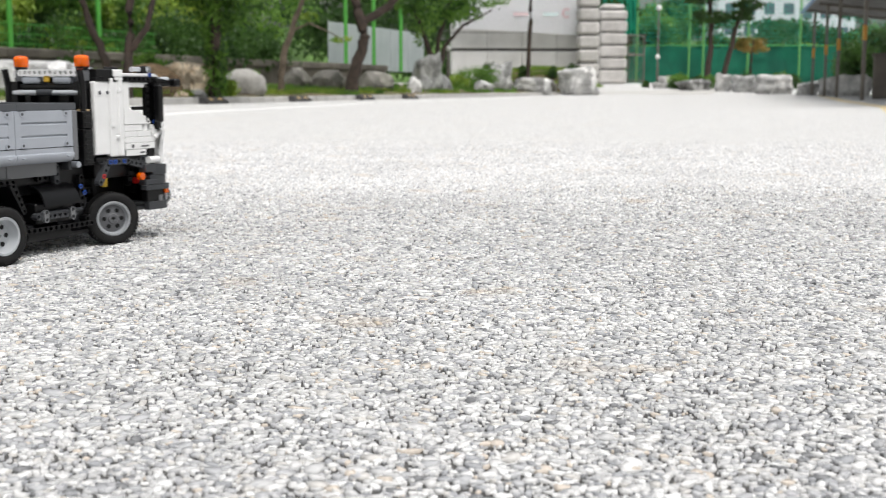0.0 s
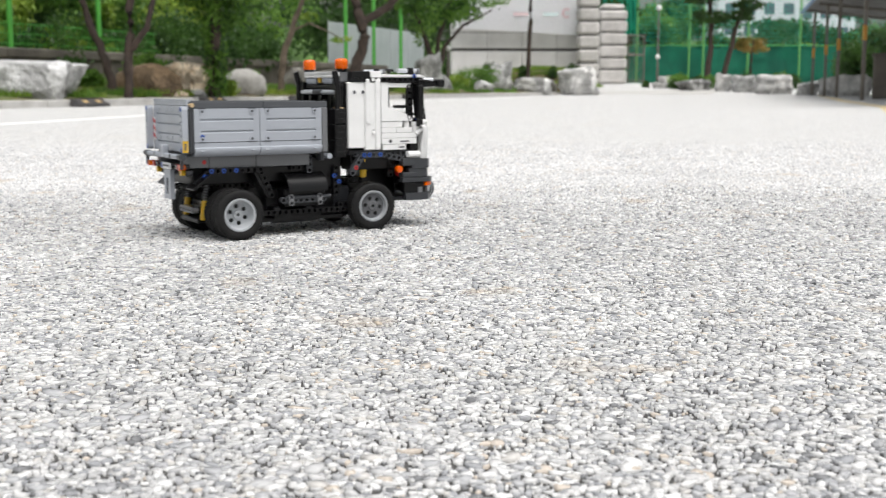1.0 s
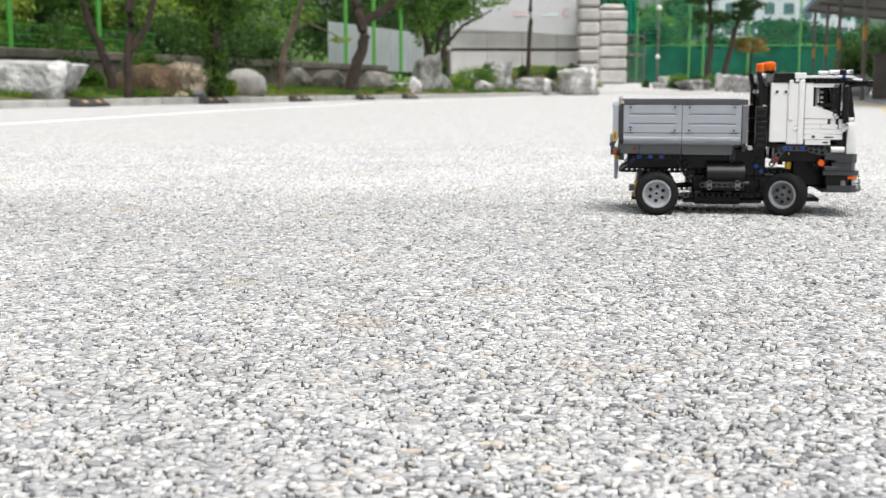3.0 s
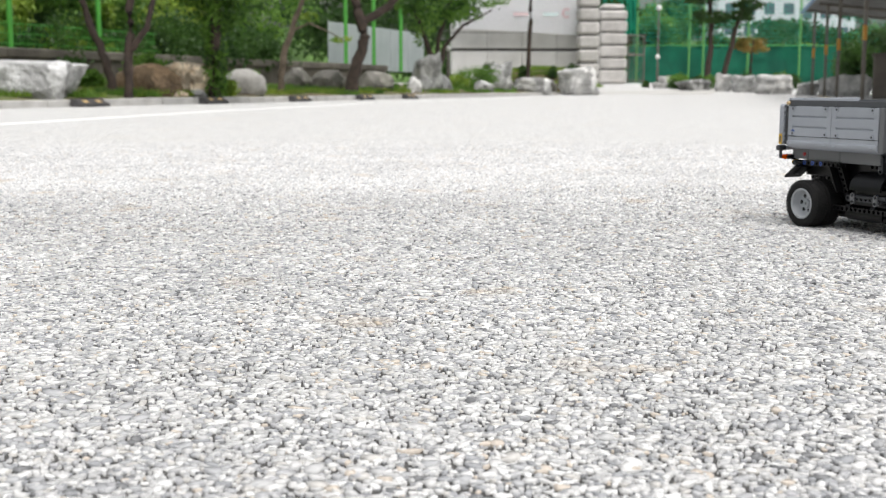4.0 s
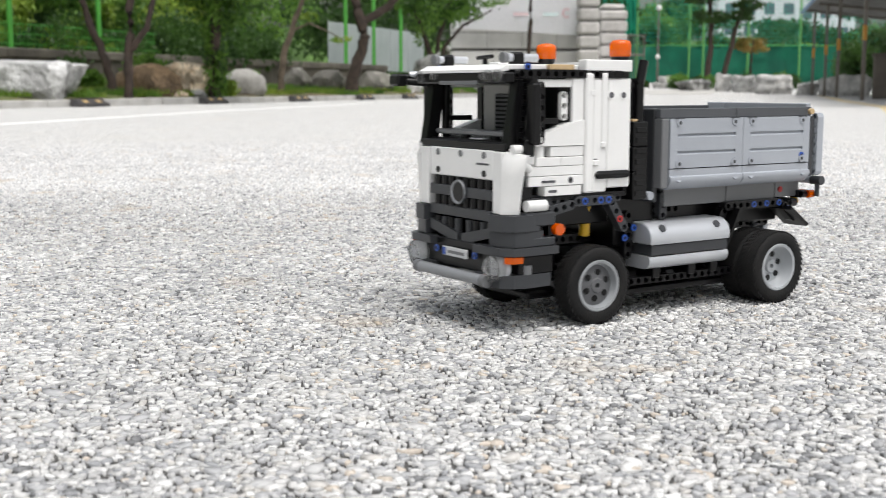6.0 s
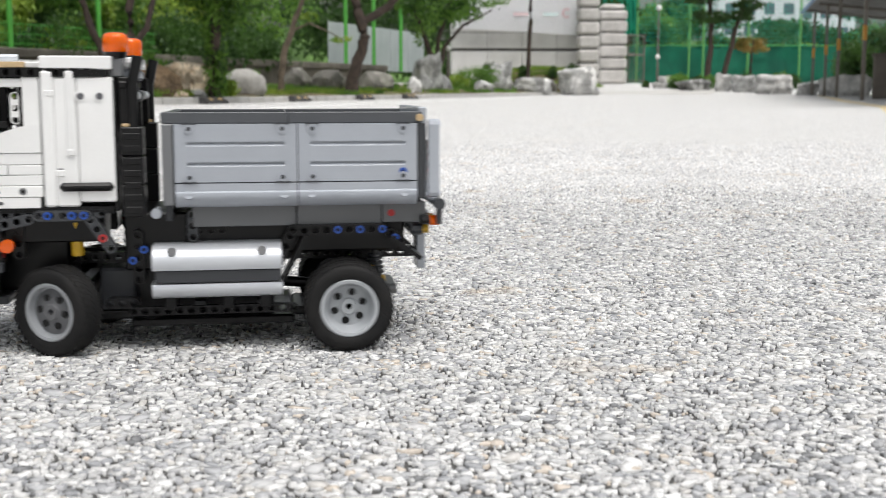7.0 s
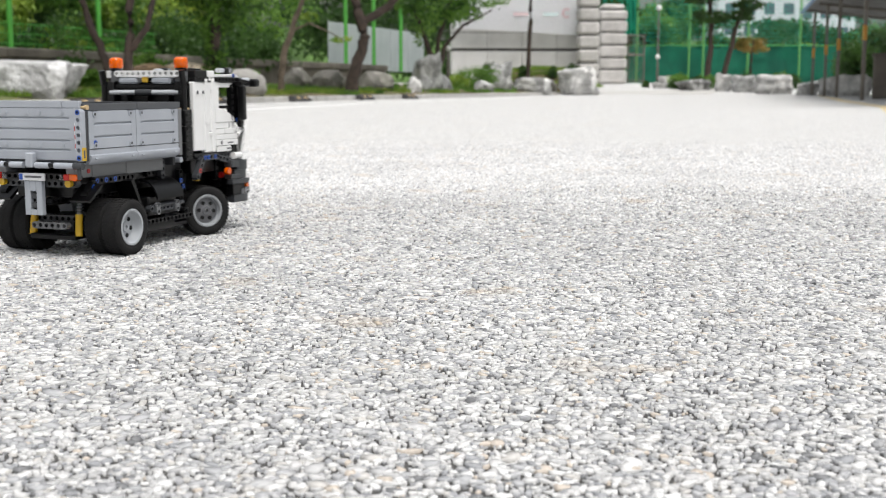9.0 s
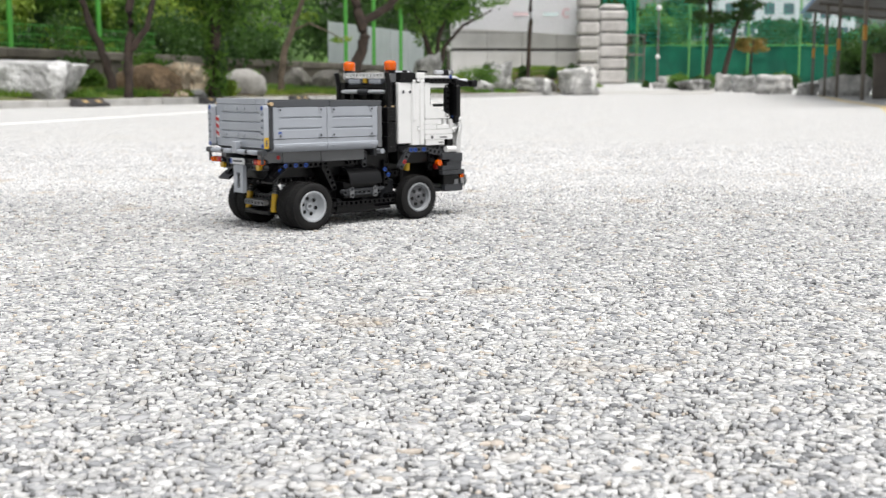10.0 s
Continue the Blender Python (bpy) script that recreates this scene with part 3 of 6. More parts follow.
# ---- trees and shrubs ----
def tree(label, limbs, bark, blobs, leaf, count, size, seed, root_at, leaf2=None):
    """limbs: lists of (x, y, z, radius) in world metres."""
    root = empty("tree", pose(*root_at))
    inv = Matrix.Translation(-Vector(root_at))
    rng = random.Random(seed)
    for k, pts in enumerate(limbs):
        bm = bmesh.new()
        fine, rad = [], []
        for a, b in zip(pts, pts[1:]):
            for j in range(4):
                t = j / 4
                w = a[3] * 0.35
                fine.append(Vector(a[:3]).lerp(Vector(b[:3]), t) + Vector((rng.uniform(-w, w), rng.uniform(-w, w), 0)))
                rad.append((a[3] + (b[3] - a[3]) * t) * rng.uniform(0.92, 1.1))
        fine.append(Vector(pts[-1][:3]))
        rad.append(pts[-1][3])
        tube(bm, fine, rad, 9)
        bmesh.ops.transform(bm, matrix=inv, verts=bm.verts)
        part("trunk" if k == 0 else "limb", bm, bark, root, smooth=70)
    if blobs:
        local = [(b[0] - root_at[0], b[1] - root_at[1], b[2] - root_at[2], *b[3:]) for b in blobs]
        leaves("crown", local, count, size, leaf, root, seed)
        if leaf2:
            leaves("crown", local, count // 3, size, leaf2, root, seed + 50)
    return tagged(root, label, "tree")


tree("dark forked tree on the bank with a leaning trunk",
     [[(-5.53, 19.6, 0.05, 0.075), (-5.64, 19.6, 0.61, 0.07), (-5.87, 19.6, 1.17, 0.06), (-6.0, 19.6, 1.64, 0.05), (-6.16, 19.6, 2.9, 0.03)]],
     BARK, [(-6.6, 19.6, 3.4, 1.0, 1.0, 0.7), (-5.6, 20.0, 3.9, 0.9, 0.9, 0.6)], LEAF_DARK, 1200, 0.09, 21, (-5.53, 19.6, 0.03))
tree("dark slender tree on the bank with a side limb",
     [[(-5.21, 19.2, 0.02, 0.085), (-5.15, 19.2, 0.88, 0.075), (-5.11, 19.2, 1.61, 0.06), (-5.06, 19.2, 3.2, 0.03)],
      [(-5.08, 19.2, 0.81, 0.055), (-4.85, 19.2, 1.17, 0.05), (-4.72, 19.2, 1.61, 0.04), (-4.5, 19.2, 2.8, 0.02)]],
     BARK, [(-5.1, 19.2, 3.6, 1.1, 1.1, 0.7), (-4.3, 19.5, 3.2, 0.9, 0.9, 0.6)], LEAF_DARK, 1400, 0.09, 22, (-5.21, 19.2, 0.02))
tree("leafy ivy-grown tree on the bank",
     [[(-4.21, 21.4, 0.02, 0.12), (-4.15, 21.4, 0.9, 0.1), (-4.1, 21.4, 2.2, 0.08), (-4.08, 21.4, 3.4, 0.04)]],
     BARK, [(-4.17, 21.4, 0.6, 0.22, 0.25, 0.6), (-4.14, 21.4, 1.6, 0.4, 0.4, 0.55), (-4.21, 21.6, 2.5, 1.1, 1.0, 0.6), (-4.5, 21.4, 1.95, 0.5, 0.5, 0.3), (-3.67, 21.4, 1.95, 0.55, 0.5, 0.35)], LEAF_MID, 6500, 0.06, 23, (-4.21, 21.4, 0.02), LEAF_DARK)
tree("thin pale tree with yellowing leaves",
     [[(-3.51, 25, 0.05, 0.075), (-3.41, 25, 0.85, 0.07), (-3.2, 25, 1.51, 0.06), (-2.99, 25, 2.04, 0.05), (-2.71, 25, 3.4, 0.03)],
      [(-3.22, 25, 1.39, 0.03), (-2.83, 24.8, 1.54, 0.02), (-2.35, 24.6, 1.33, 0.012), (-2.05, 24.5, 1.15, 0.008)]],
     BARK_PALE, [(-2.81, 24.9, 1.66, 0.18, 0.18, 0.1), (-2.16, 24.6, 1.19, 0.25, 0.15, 0.07), (-2.71, 25, 3.5, 0.9, 0.8, 0.5)], LEAF_LIGHT, 1500, 0.06, 24, (-3.51, 25, 0.02))
tree("dark crooked pine with a long side limb",
     [[(-2.2, 28, 0.08, 0.17), (-2.03, 28, 0.8, 0.13), (-1.87, 28, 1.4, 0.125), (-1.98, 28, 1.93, 0.12), (-2.09, 28, 2.26, 0.1), (-2.29, 28, 3.6, 0.06)],
      [(-1.9, 28, 1.76, 0.1), (-1.57, 28, 1.93, 0.1), (-1.27, 28, 2.13, 0.09), (-1.06, 28, 2.36, 0.07), (-0.6, 28, 3.3, 0.03)]],
     BARK, [(-1.0, 28, 3.7, 1.3, 1.2, 0.5), (-2.6, 28, 4.0, 1.2, 1.2, 0.5)], LEAF_DARK, 1800, 0.08, 25, (-2.2, 28, 0.05))
tree("bushy many-stemmed tree on the bank",
     [[(-0.27, 35, 0.05, 0.12), (-0.41, 35, 1.2, 0.09), (-0.66, 35, 1.95, 0.06), (-0.92, 35, 2.69, 0.04)],
      [(-0.24, 35, 0.1, 0.10), (-0.14, 35, 1.62, 0.07), (0.1, 35, 2.45, 0.05), (0.44, 35, 3.1, 0.03)],
      [(-0.24, 35, 0.1, 0.09), (0.03, 35, 1.37, 0.06), (0.61, 35, 2.03, 0.04), (1.46, 35, 2.48, 0.02)]],
     BARK, [(-0.54, 35, 2.03, 0.5, 0.6, 0.6), (-0.24, 35, 2.61, 1.0, 0.9, 0.55), (1.12, 35, 2.74, 0.85, 0.7, 0.22), (0.44, 35, 2.41, 0.6, 0.6, 0.28), (-1.08, 35, 2.78, 0.6, 0.6, 0.4), (-0.07, 35.2, 3.6, 1.5, 1.4, 0.7)],
     LEAF_MID, 5200, 0.06, 26, (-0.27, 35, 0.03), LEAF_DARK)
tree("slender dark trunk before the pale stone wall",
     [[(3.2, 44, 0.2, 0.09), (3.26, 44, 1.8, 0.075), (3.3, 44, 3.5, 0.07), (3.35, 44, 4.6, 0.04)]],
     BARK, [(3.35, 44, 4.9, 1.2, 1.2, 0.6)], LEAF_DARK, 2500, 0.09, 27, (3.2, 44, 0.1))
tree("cloud-pruned pine behind the far rocks",
     [[(12.69, 56, 0.3, 0.16), (12.8, 56, 2.75, 0.13), (12.69, 56, 4.33, 0.1), (12.8, 56, 5.6, 0.05)]],
     BARK, [(12.78, 56, 3.54, 0.85, 0.8, 0.3), (12.37, 56, 4.46, 0.9, 0.8, 0.3), (13.05, 56, 5.8, 0.9, 0.9, 0.4)], LEAF_DARK, 6000, 0.07, 28, (12.69, 56, 0.25))
tree("leaning cloud-pruned pine behind the far rocks",
     [[(13.4, 56, 0.3, 0.14), (13.78, 56, 2.21, 0.12), (14.21, 56, 3.8, 0.1), (14.43, 56, 5.4, 0.05)]],
     BARK, [(14.13, 56, 3.59, 0.7, 0.6, 0.25), (14.59, 56, 4.07, 0.8, 0.7, 0.25), (14.48, 56, 5.5, 0.9, 0.9, 0.4)], LEAF_DARK, 5000, 0.07, 29, (13.4, 56, 0.25))
tree("small rusty-leaved tree before the green net",
     [[(14.99, 57, 0.3, 0.06), (15.05, 57, 1.84, 0.05), (15.13, 57, 2.52, 0.03)]],
     BARK, [(15.02, 57, 2.25, 0.75, 0.6, 0.35)], LEAF_RUST, 1600, 0.07, 30, (14.99, 57, 0.25))


def shrub(label, x, y, z, rx, rz, mat, count, size, seed, category="shrub"):
    root = empty("shrub", pose(x, y, z))
    bm = bmesh.new()
    for k in range(5):
        a = k * 1.3
        tube(bm, [(0, 0, -0.05), (math.cos(a) * rx * 0.4, math.sin(a) * rx * 0.4, rz * 0.8), (math.cos(a) * rx * 0.7, math.sin(a) * rx * 0.7, rz * 1.3)], [0.02, 0.014, 0.006], 5)
    part("stem", bm, BARK, root)
    leaves("crown", [(0, 0, rz, rx, rx, rz), (rx * 0.2, 0.1 * rx, rz * 1.05, rx * 0.7, rx * 0.7, rz * 0.8)], count, size, mat, root, seed)
    return tagged(root, label, category)


for k, (x, y, z, r, h) in enumerate(((3.35, 48.7, 0.54, 0.28, 0.29), (4.53, 48.7, 0.54, 0.25, 0.26), (5.47, 49.3, 0.66, 0.27, 0.26))):
    shrub("small clipped round shrub on the mound", x, y, z, r, h, LEAF_DARK, 1500, 0.04, 60 + k)
shrub("clipped square-topped bush behind the far rocks", 11.08, 55, 0.2, 0.44, 0.33, LEAF_MID, 2200, 0.05, 66)
shrub("small dark bush beside the ramp", 9.56, 55, 0.1, 0.17, 0.2, LEAF_DARK, 900, 0.05, 67)
shrub("small dark bush between the far rocks", 10.55, 53, 0.1, 0.3, 0.2, LEAF_DARK, 1000, 0.05, 68)
for k, u in enumerate((11.46, 11.94, 13.61, 14.31, 15.71, 15.25)):
    shrub("low leafy plant between the far rocks", u, 52.5, 0.1, 0.42, 0.3 + 0.05 * (k % 3), LEAF_MID if k % 2 else LEAF_DARK, 900, 0.05, 70 + k, "plant")
for k, (x, y, z, r, h, m) in enumerate(((-5.39, 23, 0.1, 0.5, 0.22, LEAF_MID), (-6.5, 21.5, 0.08, 0.22, 0.2, LEAF_MID), (-6.91, 21.8, 0.15, 0.3, 0.3, LEAF_DARK),
                                         (-4.22, 22, 0.04, 0.3, 0.14, LEAF_LIGHT), (1.14, 42, 0.1, 0.9, 0.42, LEAF_MID), (1.79, 44, 0.2, 0.6, 0.45, LEAF_DARK), (0.42, 41, 0.1, 0.45, 0.25, LEAF_LIGHT),
                                         (-4.35, 25.2, 0.1, 0.4, 0.25, LEAF_MID), (-5.82, 22.8, 0.12, 0.4, 0.35, LEAF_MID))):
    shrub("loose green shrub on the bank", x, y, z, r, h, m, 1600, 0.055, 80 + k)


def mound():
    bm = bmesh.new()
    bmesh.ops.create_uvsphere(bm, u_segments=32, v_segments=12, radius=1.0)
    for v in bm.verts:
        v.co = Vector((v.co.x * 2.4, v.co.y * 1.75, v.co.z * 1.05 * (1 + 0.1 * noise.noise(v.co * 4))))
    ob = part("mound", bm, SOIL, smooth=60)
    ob.matrix_world = pose(4.08, 50.1, 0.0, 0, 0, 0)
    return tagged(ob, "low grassy mound before the stone wall", "mound", kind="structure")


mound()
grass("grass", [(4.08 + dx * 0.45, 50.1 - dy * 0.4, 1.03 * math.sqrt(max(0.04, 1 - (dx * 0.1875) ** 2 - (dy * 0.2286) ** 2)), 0.33) for dx in range(-5, 6) for dy in range(0, 5)], 16000, 0.11, LEAF_LIGHT, "bright green grass on the mound", 8)

# hedges and wood behind the fence
HEDGE = []
rng_h = random.Random(31)
for i in range(86):
    s, o = rng_h.uniform(-16, 14) if i < 70 else rng_h.uniform(5, 15), rng_h.uniform(4.3, 7.5) if i < 70 else rng_h.uniform(3.7, 4.6)
    p = kerb_at(s, o)
    z = rng_h.uniform(0.9, 1.3) if o < 5.6 else rng_h.uniform(1.2, 2.9)
    HEDGE.append((p.x, p.y, z, rng_h.uniform(0.6, 1.2), rng_h.uniform(0.6, 1.2), rng_h.uniform(0.4, 0.8)))
for name, lo, hi, mat, cnt, txt in (("hedge", 0, 14, LEAF_DARK, 18000, "dense dark green hedge behind the fence"), ("hedge", 12, 48, LEAF_MID, 46000, "fresh green hedge behind the fence"), ("hedge", 70, 86, LEAF_DARK, 16000, "dark shrubs before the pale screens"), ("hedge", 44, 70, LEAF_LIGHT, 26000, "yellow-green shrubs behind the fence")):
    tagged(leaves(name, HEDGE[lo:hi], cnt, 0.068, mat, None, lo + 3), txt, "hedge", kind="stuff")


GROWTH = []
for i in range(26):
    p = kerb_at(-7 + i * 0.62 + rng_h.uniform(-0.3, 0.3), rng_h.uniform(3.7, 4.5))
    GROWTH.append((p.x, p.y, rng_h.uniform(1.0, 2.1), rng_h.uniform(0.35, 0.7), rng_h.uniform(0.3, 0.6), rng_h.uniform(0.2, 0.4)))
tagged(leaves("hedge", GROWTH[::2], 16000, 0.07, LEAF_LIGHT, None, 44), "bright yellow-green growth hanging over the wall", "hedge", kind="stuff")
tagged(leaves("hedge", GROWTH[1::2], 13000, 0.07, LEAF_MID, None, 45), "fresh green growth hanging over the wall", "hedge", kind="stuff")


def woods(name, blobs, mat, count, size, label, seed):
    return tagged(leaves(name, blobs, count, size, mat, None, seed), label, "woods", kind="stuff")


FAR = []
for i in range(46):
    s, o = rng_h.uniform(-22, 26), rng_h.uniform(8.5, 13)
    p = kerb_at(s, o)
    FAR.append((p.x, p.y, rng_h.uniform(1.0, 4.6), rng_h.uniform(1.2, 2.2), rng_h.uniform(1.2, 2.0), rng_h.uniform(0.9, 1.5)))
FAR2 = [(-6.08 + i * 0.42 + rng_h.uniform(-0.3, 0.3), 46 + rng_h.uniform(0, 3), rng_h.uniform(0.9, 4.6), 0.9, 0.9, 0.8) for i in range(16)]
woods("woods", FAR2, LEAF_DARK, 9000, 0.11, "dark trees behind the screen fence", 15)
woods("woods", FAR[:14], LEAF_DARK, 18000, 0.13, "dark wooded slope behind the hedge", 5)
woods("woods", FAR[14:], LEAF_MID, 32000, 0.13, "green wooded slope behind the hedge", 6)


def slope():
    """A wooded rise that closes the view behind the hedge and the nets."""
    bm = bmesh.new()
    rows = []
    for i in range(0, 41):
        x = -60 + i * 4.0
        base = 70 if x > 0 else max(27.0, 70 + x * 1.6)
        rows.append([bm.verts.new((x, base + k * 3.0, k * 0.5 + noise.noise((x * 0.2, k * 0.7, 3)) * 0.5)) for k in range(9)])
    for a, b in zip(rows, rows[1:]):
        for k in range(8):
            bm.faces.new((a[k], b[k], b[k + 1], a[k + 1]))
    return tagged(part("slope", bm, SLOPE_GREEN, smooth=80), "wooded slope rising behind the place", "hillside", kind="structure")


slope()
FARR = [(10.58 + rng_h.uniform(0, 4.5), 71 + rng_h.uniform(0, 5), rng_h.uniform(1.5, 5.6), 1.3, 1.2, 0.9) for _ in range(9)] + [(20.88 + rng_h.uniform(0, 8), 71 + rng_h.uniform(0, 5), rng_h.uniform(1.5, 5.6), 1.3, 1.2, 0.9) for _ in range(9)] + [(11.05 + rng_h.uniform(0, 17), 71 + rng_h.uniform(0, 5), rng_h.uniform(1.2, 4.2), rng_h.uniform(1.0, 2.2), 1.4, rng_h.uniform(0.5, 1.0)) for _ in range(34)]
woods("woods", FARR[::2], LEAF_MID, 24000, 0.15, "green trees behind the sports net", 7)
woods("woods", FARR[1::2], LEAF_DARK, 22000, 0.15, "dark green trees behind the sports net", 9)
BACK = [(rng_h.uniform(-26, 9), 62 + rng_h.uniform(0, 6), rng_h.uniform(1.0, 6.5), 2.4, 1.6, 1.5) for _ in range(40)]
woods("woods", BACK, LEAF_DARK, 26000, 0.17, "dark green wood behind the screens", 10)


# ---- fence on the wall ----
def fence_post(x, y, z0, z1, r, mat, label):
    root = empty("fence_post", pose(x, y, z0))
    bm = bmesh.new()
    cyl(bm, (0, 0, 0), (0, 0, z1 - z0), r, seg=14)
    part("pole", bm, mat, root)
    bm = bmesh.new()
    cyl(bm, (0, 0, 0), (0, 0, 0.015), r * 2.0, seg=14)
    part("base_plate", bm, mat, root)
    return tagged(root, label, "fence post", "green fence posts")


for x, y in ((-7.79, 21.12), (-6.92, 23.60), (-11.0, 14.6)):
    fence_post(x, y, 0.9, 4.2, 0.052, FENCE_GREEN, "bright green steel fence post on the wall")
for x, y in ((-2.96, 35.69), (-2.23, 37.77), (-1.44, 40.04)):
    fence_post(x, y, 0.75, 4.4, 0.06, FENCE_GREEN, "bright green steel fence post before pale screens")


def wire_fence():
    root = tagged(empty("wire_fence"), "low green wire fence on the retaining wall", "fence")
    for z in (0.98, 1.16, 1.34):
        bm = bmesh.new()
        cyl(bm, kerb_at(-14, 3.35, z), kerb_at(9, 3.35, z), 0.008, seg=6)
        part("rail", bm, FENCE_GREEN, root)
    bm = bmesh.new()
    cyl(bm, (0, 0, 0.9), (0, 0, 1.36), 0.005, seg=5)
    first = part("wire", bm, FENCE_GREEN, root)
    for i in range(1, 230):
        o = new("wire", first.data)
        o.parent = root
        o.location = kerb_at(-14 + i * 0.1, 3.35)
    first.location = kerb_at(-14, 3.35)


wire_fence()


def screens():
    root = tagged(empty("screen_fence"), "pale grey screen panels behind the green posts", "fence")
    for k in range(5):
        bm = bmesh.new()
        box(bm, 0.02, 1.68, 0, 0.03, 0.75, 2.2, 0.01)
        o = part("panel", bm, SCREEN, root)
        o.matrix_world = KERB @ pose(19.74 + k * 1.7, 4.2, 0)


screens()


# ---- stone sign wall, banner and gate piers ----
def sign_wall():
    root = tagged(empty("wall_sign", pose(0.4, 52, 0, 0, 0, 4)), "long pale dressed stone wall with dark joints", "wall", kind="structure")
    w = 6.25
    for z0, z1, d in ((0.0, 0.62, 0.06), (0.66, 1.8, 0.0), (1.93, 2.61, 0.05), (2.64, 4.8, 0.1)):
        n = 4
        for i in range(n):
            bm = bmesh.new()
            box(bm, w * i / n + 0.008, w * (i + 1) / n - 0.008, d, 1.0, z0, z1, 0.02)
            part("stone_slab", bm, STONE_WHITE, root)
    bm = bmesh.new()
    box(bm, 0.02, w - 0.02, 0.14, 0.95, 0.0, 4.7)
    part("core", bm, JOINT, root)


sign_wall()


def banner():
    root = empty("banner", pose(0.47, 51.6, 0, 0, 0, 4))
    w = 5.5
    bm = bmesh.new()
    lo, hi = [], []
    for i in range(25):
        t = i / 24
        y = 0.03 * math.sin(t * 17)
        lo.append(bm.verts.new((w * t, y, 2.79 + (2.5 - 2.79) * t)))
        hi.append(bm.verts.new((w * t, y * 0.6, 4.75)))
    for i in range(24):
        bm.faces.new((lo[i], lo[i + 1], hi[i + 1], hi[i]))
    bmesh.ops.solidify(bm, geom=bm.faces[:], thickness=0.01)
    part("cloth", bm, BANNER, root)
    for x0, x1, z0, z1, m, nm in ((w * 0.72, w * 0.84, 3.33, 3.47, TEAL_PRINT, "printed_bar"), (w * 0.48, w * 0.6, 3.33, 3.47, PINK_PRINT, "printed_bar")):
        bm = bmesh.new()
        box(bm, x0, x1, -0.05, -0.04, z0, z1)
        part(nm, bm, m, root, "faded printed bar")
    bm = bmesh.new()
    for k in range(14):
        a, b = math.pi * (0.3 + k * 0.1), math.pi * (0.3 + (k + 1) * 0.1)
        cx, cz = w * 0.91, 3.45
        vs = [bm.verts.new((cx + math.cos(t) * r, -0.045, cz + math.sin(t) * r)) for t, r in ((a, 0.13), (b, 0.13), (b, 0.22), (a, 0.22))]
        bm.faces.new(vs)
    bmesh.ops.solidify(bm, geom=bm.faces[:], thickness=0.005)
    part("printed_ring", bm, PINK_PRINT, root, "faded pink ring")
    return tagged(root, "white cloth banner with faded print on the stone wall", "banner")


banner()


def pier(x, y, z, w, joints, top, label):
    root = empty("gate_pier", pose(x, y, z, 0, 0, 4))
    bm = bmesh.new()
    box(bm, -w * 0.40, w * 0.40, 0.1, w * 0.9, 0, joints[-1] - 0.02)
    part("core", bm, JOINT, root)
    for a, b in zip(joints, joints[1:]):
        bm = bmesh.new()
        box(bm, -w / 2, w / 2, 0, w, a + 0.035, b - 0.035, 0.09)
        part("block", bm, STONE_GATE, root)
    if top:
        bm = bmesh.new()
        box(bm, -w * 0.42, w * 0.42, 0.08, w * 0.92, joints[-1], joints[-1] + 0.3, 0.14)
        part("cap", bm, STONE_GATE, root)
    return tagged(root, label, "gate pier", "rusticated gate piers")


pier(6.4, 51.2, 0.12, 0.9, [0, 0.55, 1.15, 1.76, 2.36, 2.95, 3.54, 4.14], False, "tall grey rusticated stone gate pier")
pier(8.75, 60, 0.38, 1.42, [0, 0.75, 1.35, 1.98, 2.62, 3.25, 3.75], True, "grey rusticated stone gate pier with a cap")


def gate():
    root = empty("metal_gate", pose(9.55, 60.5, 0.42))
    for a, b, r in (((0, 0, 2.45), (0.85, 0, 2.45), 0.03), ((0, 0, 1.45), (0.85, 0, 1.45), 0.05), ((0, 0, 0.12), (0.85, 0, 0.12), 0.03), ((0.85, 0, 0), (0.85, 0, 2.5), 0.04), ((0.02, 0, 0), (0.02, 0, 2.5), 0.04)):
        bm = bmesh.new()
        cyl(bm, a, b, r, seg=8)
        part("gate_frame", bm, STEEL_GREY, root)
    for k in range(7):
        bm = bmesh.new()
        cyl(bm, (0.12 + k * 0.1, 0, 0.12), (0.12 + k * 0.1, 0, 2.45), 0.012, seg=6)
        part("bar", bm, STEEL_GREY, root)
    return tagged(root, "grey steel bar gate beside the stone pier", "gate")


gate()


# ---- sports nets ----
def net(name, x0, x1, y, z0, z1, mat, label, seed):
    root = empty(name)
    bm = bmesh.new()
    n = 60
    cols = []
    for i in range(n + 1):
        t = i / n
        cols.append([bm.verts.new((x0 + (x1 - x0) * t, y + 0.12 * noise.noise((t * 9, k * 0.8, seed)) + 0.05 * math.sin(t * 60), z0 + (z1 - z0) * k / 8 - (0.06 * abs(math.sin(t * math.pi * 5)) if k == 8 else 0))) for k in range(9)])
    for a, b in zip(cols, cols[1:]):
        for k in range(8):
            bm.faces.new((a[k], b[k], b[k + 1], a[k + 1]))
    bmesh.ops.solidify(bm, geom=bm.faces[:], thickness=0.01)
    part("cloth", bm, mat, root, smooth=60)
    bm = bmesh.new()
    cyl(bm, (x0, y, z1), (x1, y, z1), 0.02, seg=6)
    part("top_cable", bm, FENCE_GREEN, root)
    return tagged(root, label, "net", "windbreak nets")


net("windbreak_net", 10.2, 22.1, 65, 0.3, 2.51, NET_TEAL, "dark teal windbreak net hung along the sports ground", 1)
net("windbreak_net", 8.69, 10.93, 66, 3.14, 6.2, NET_BRIGHT, "bright teal net hung behind the gate pier", 2)


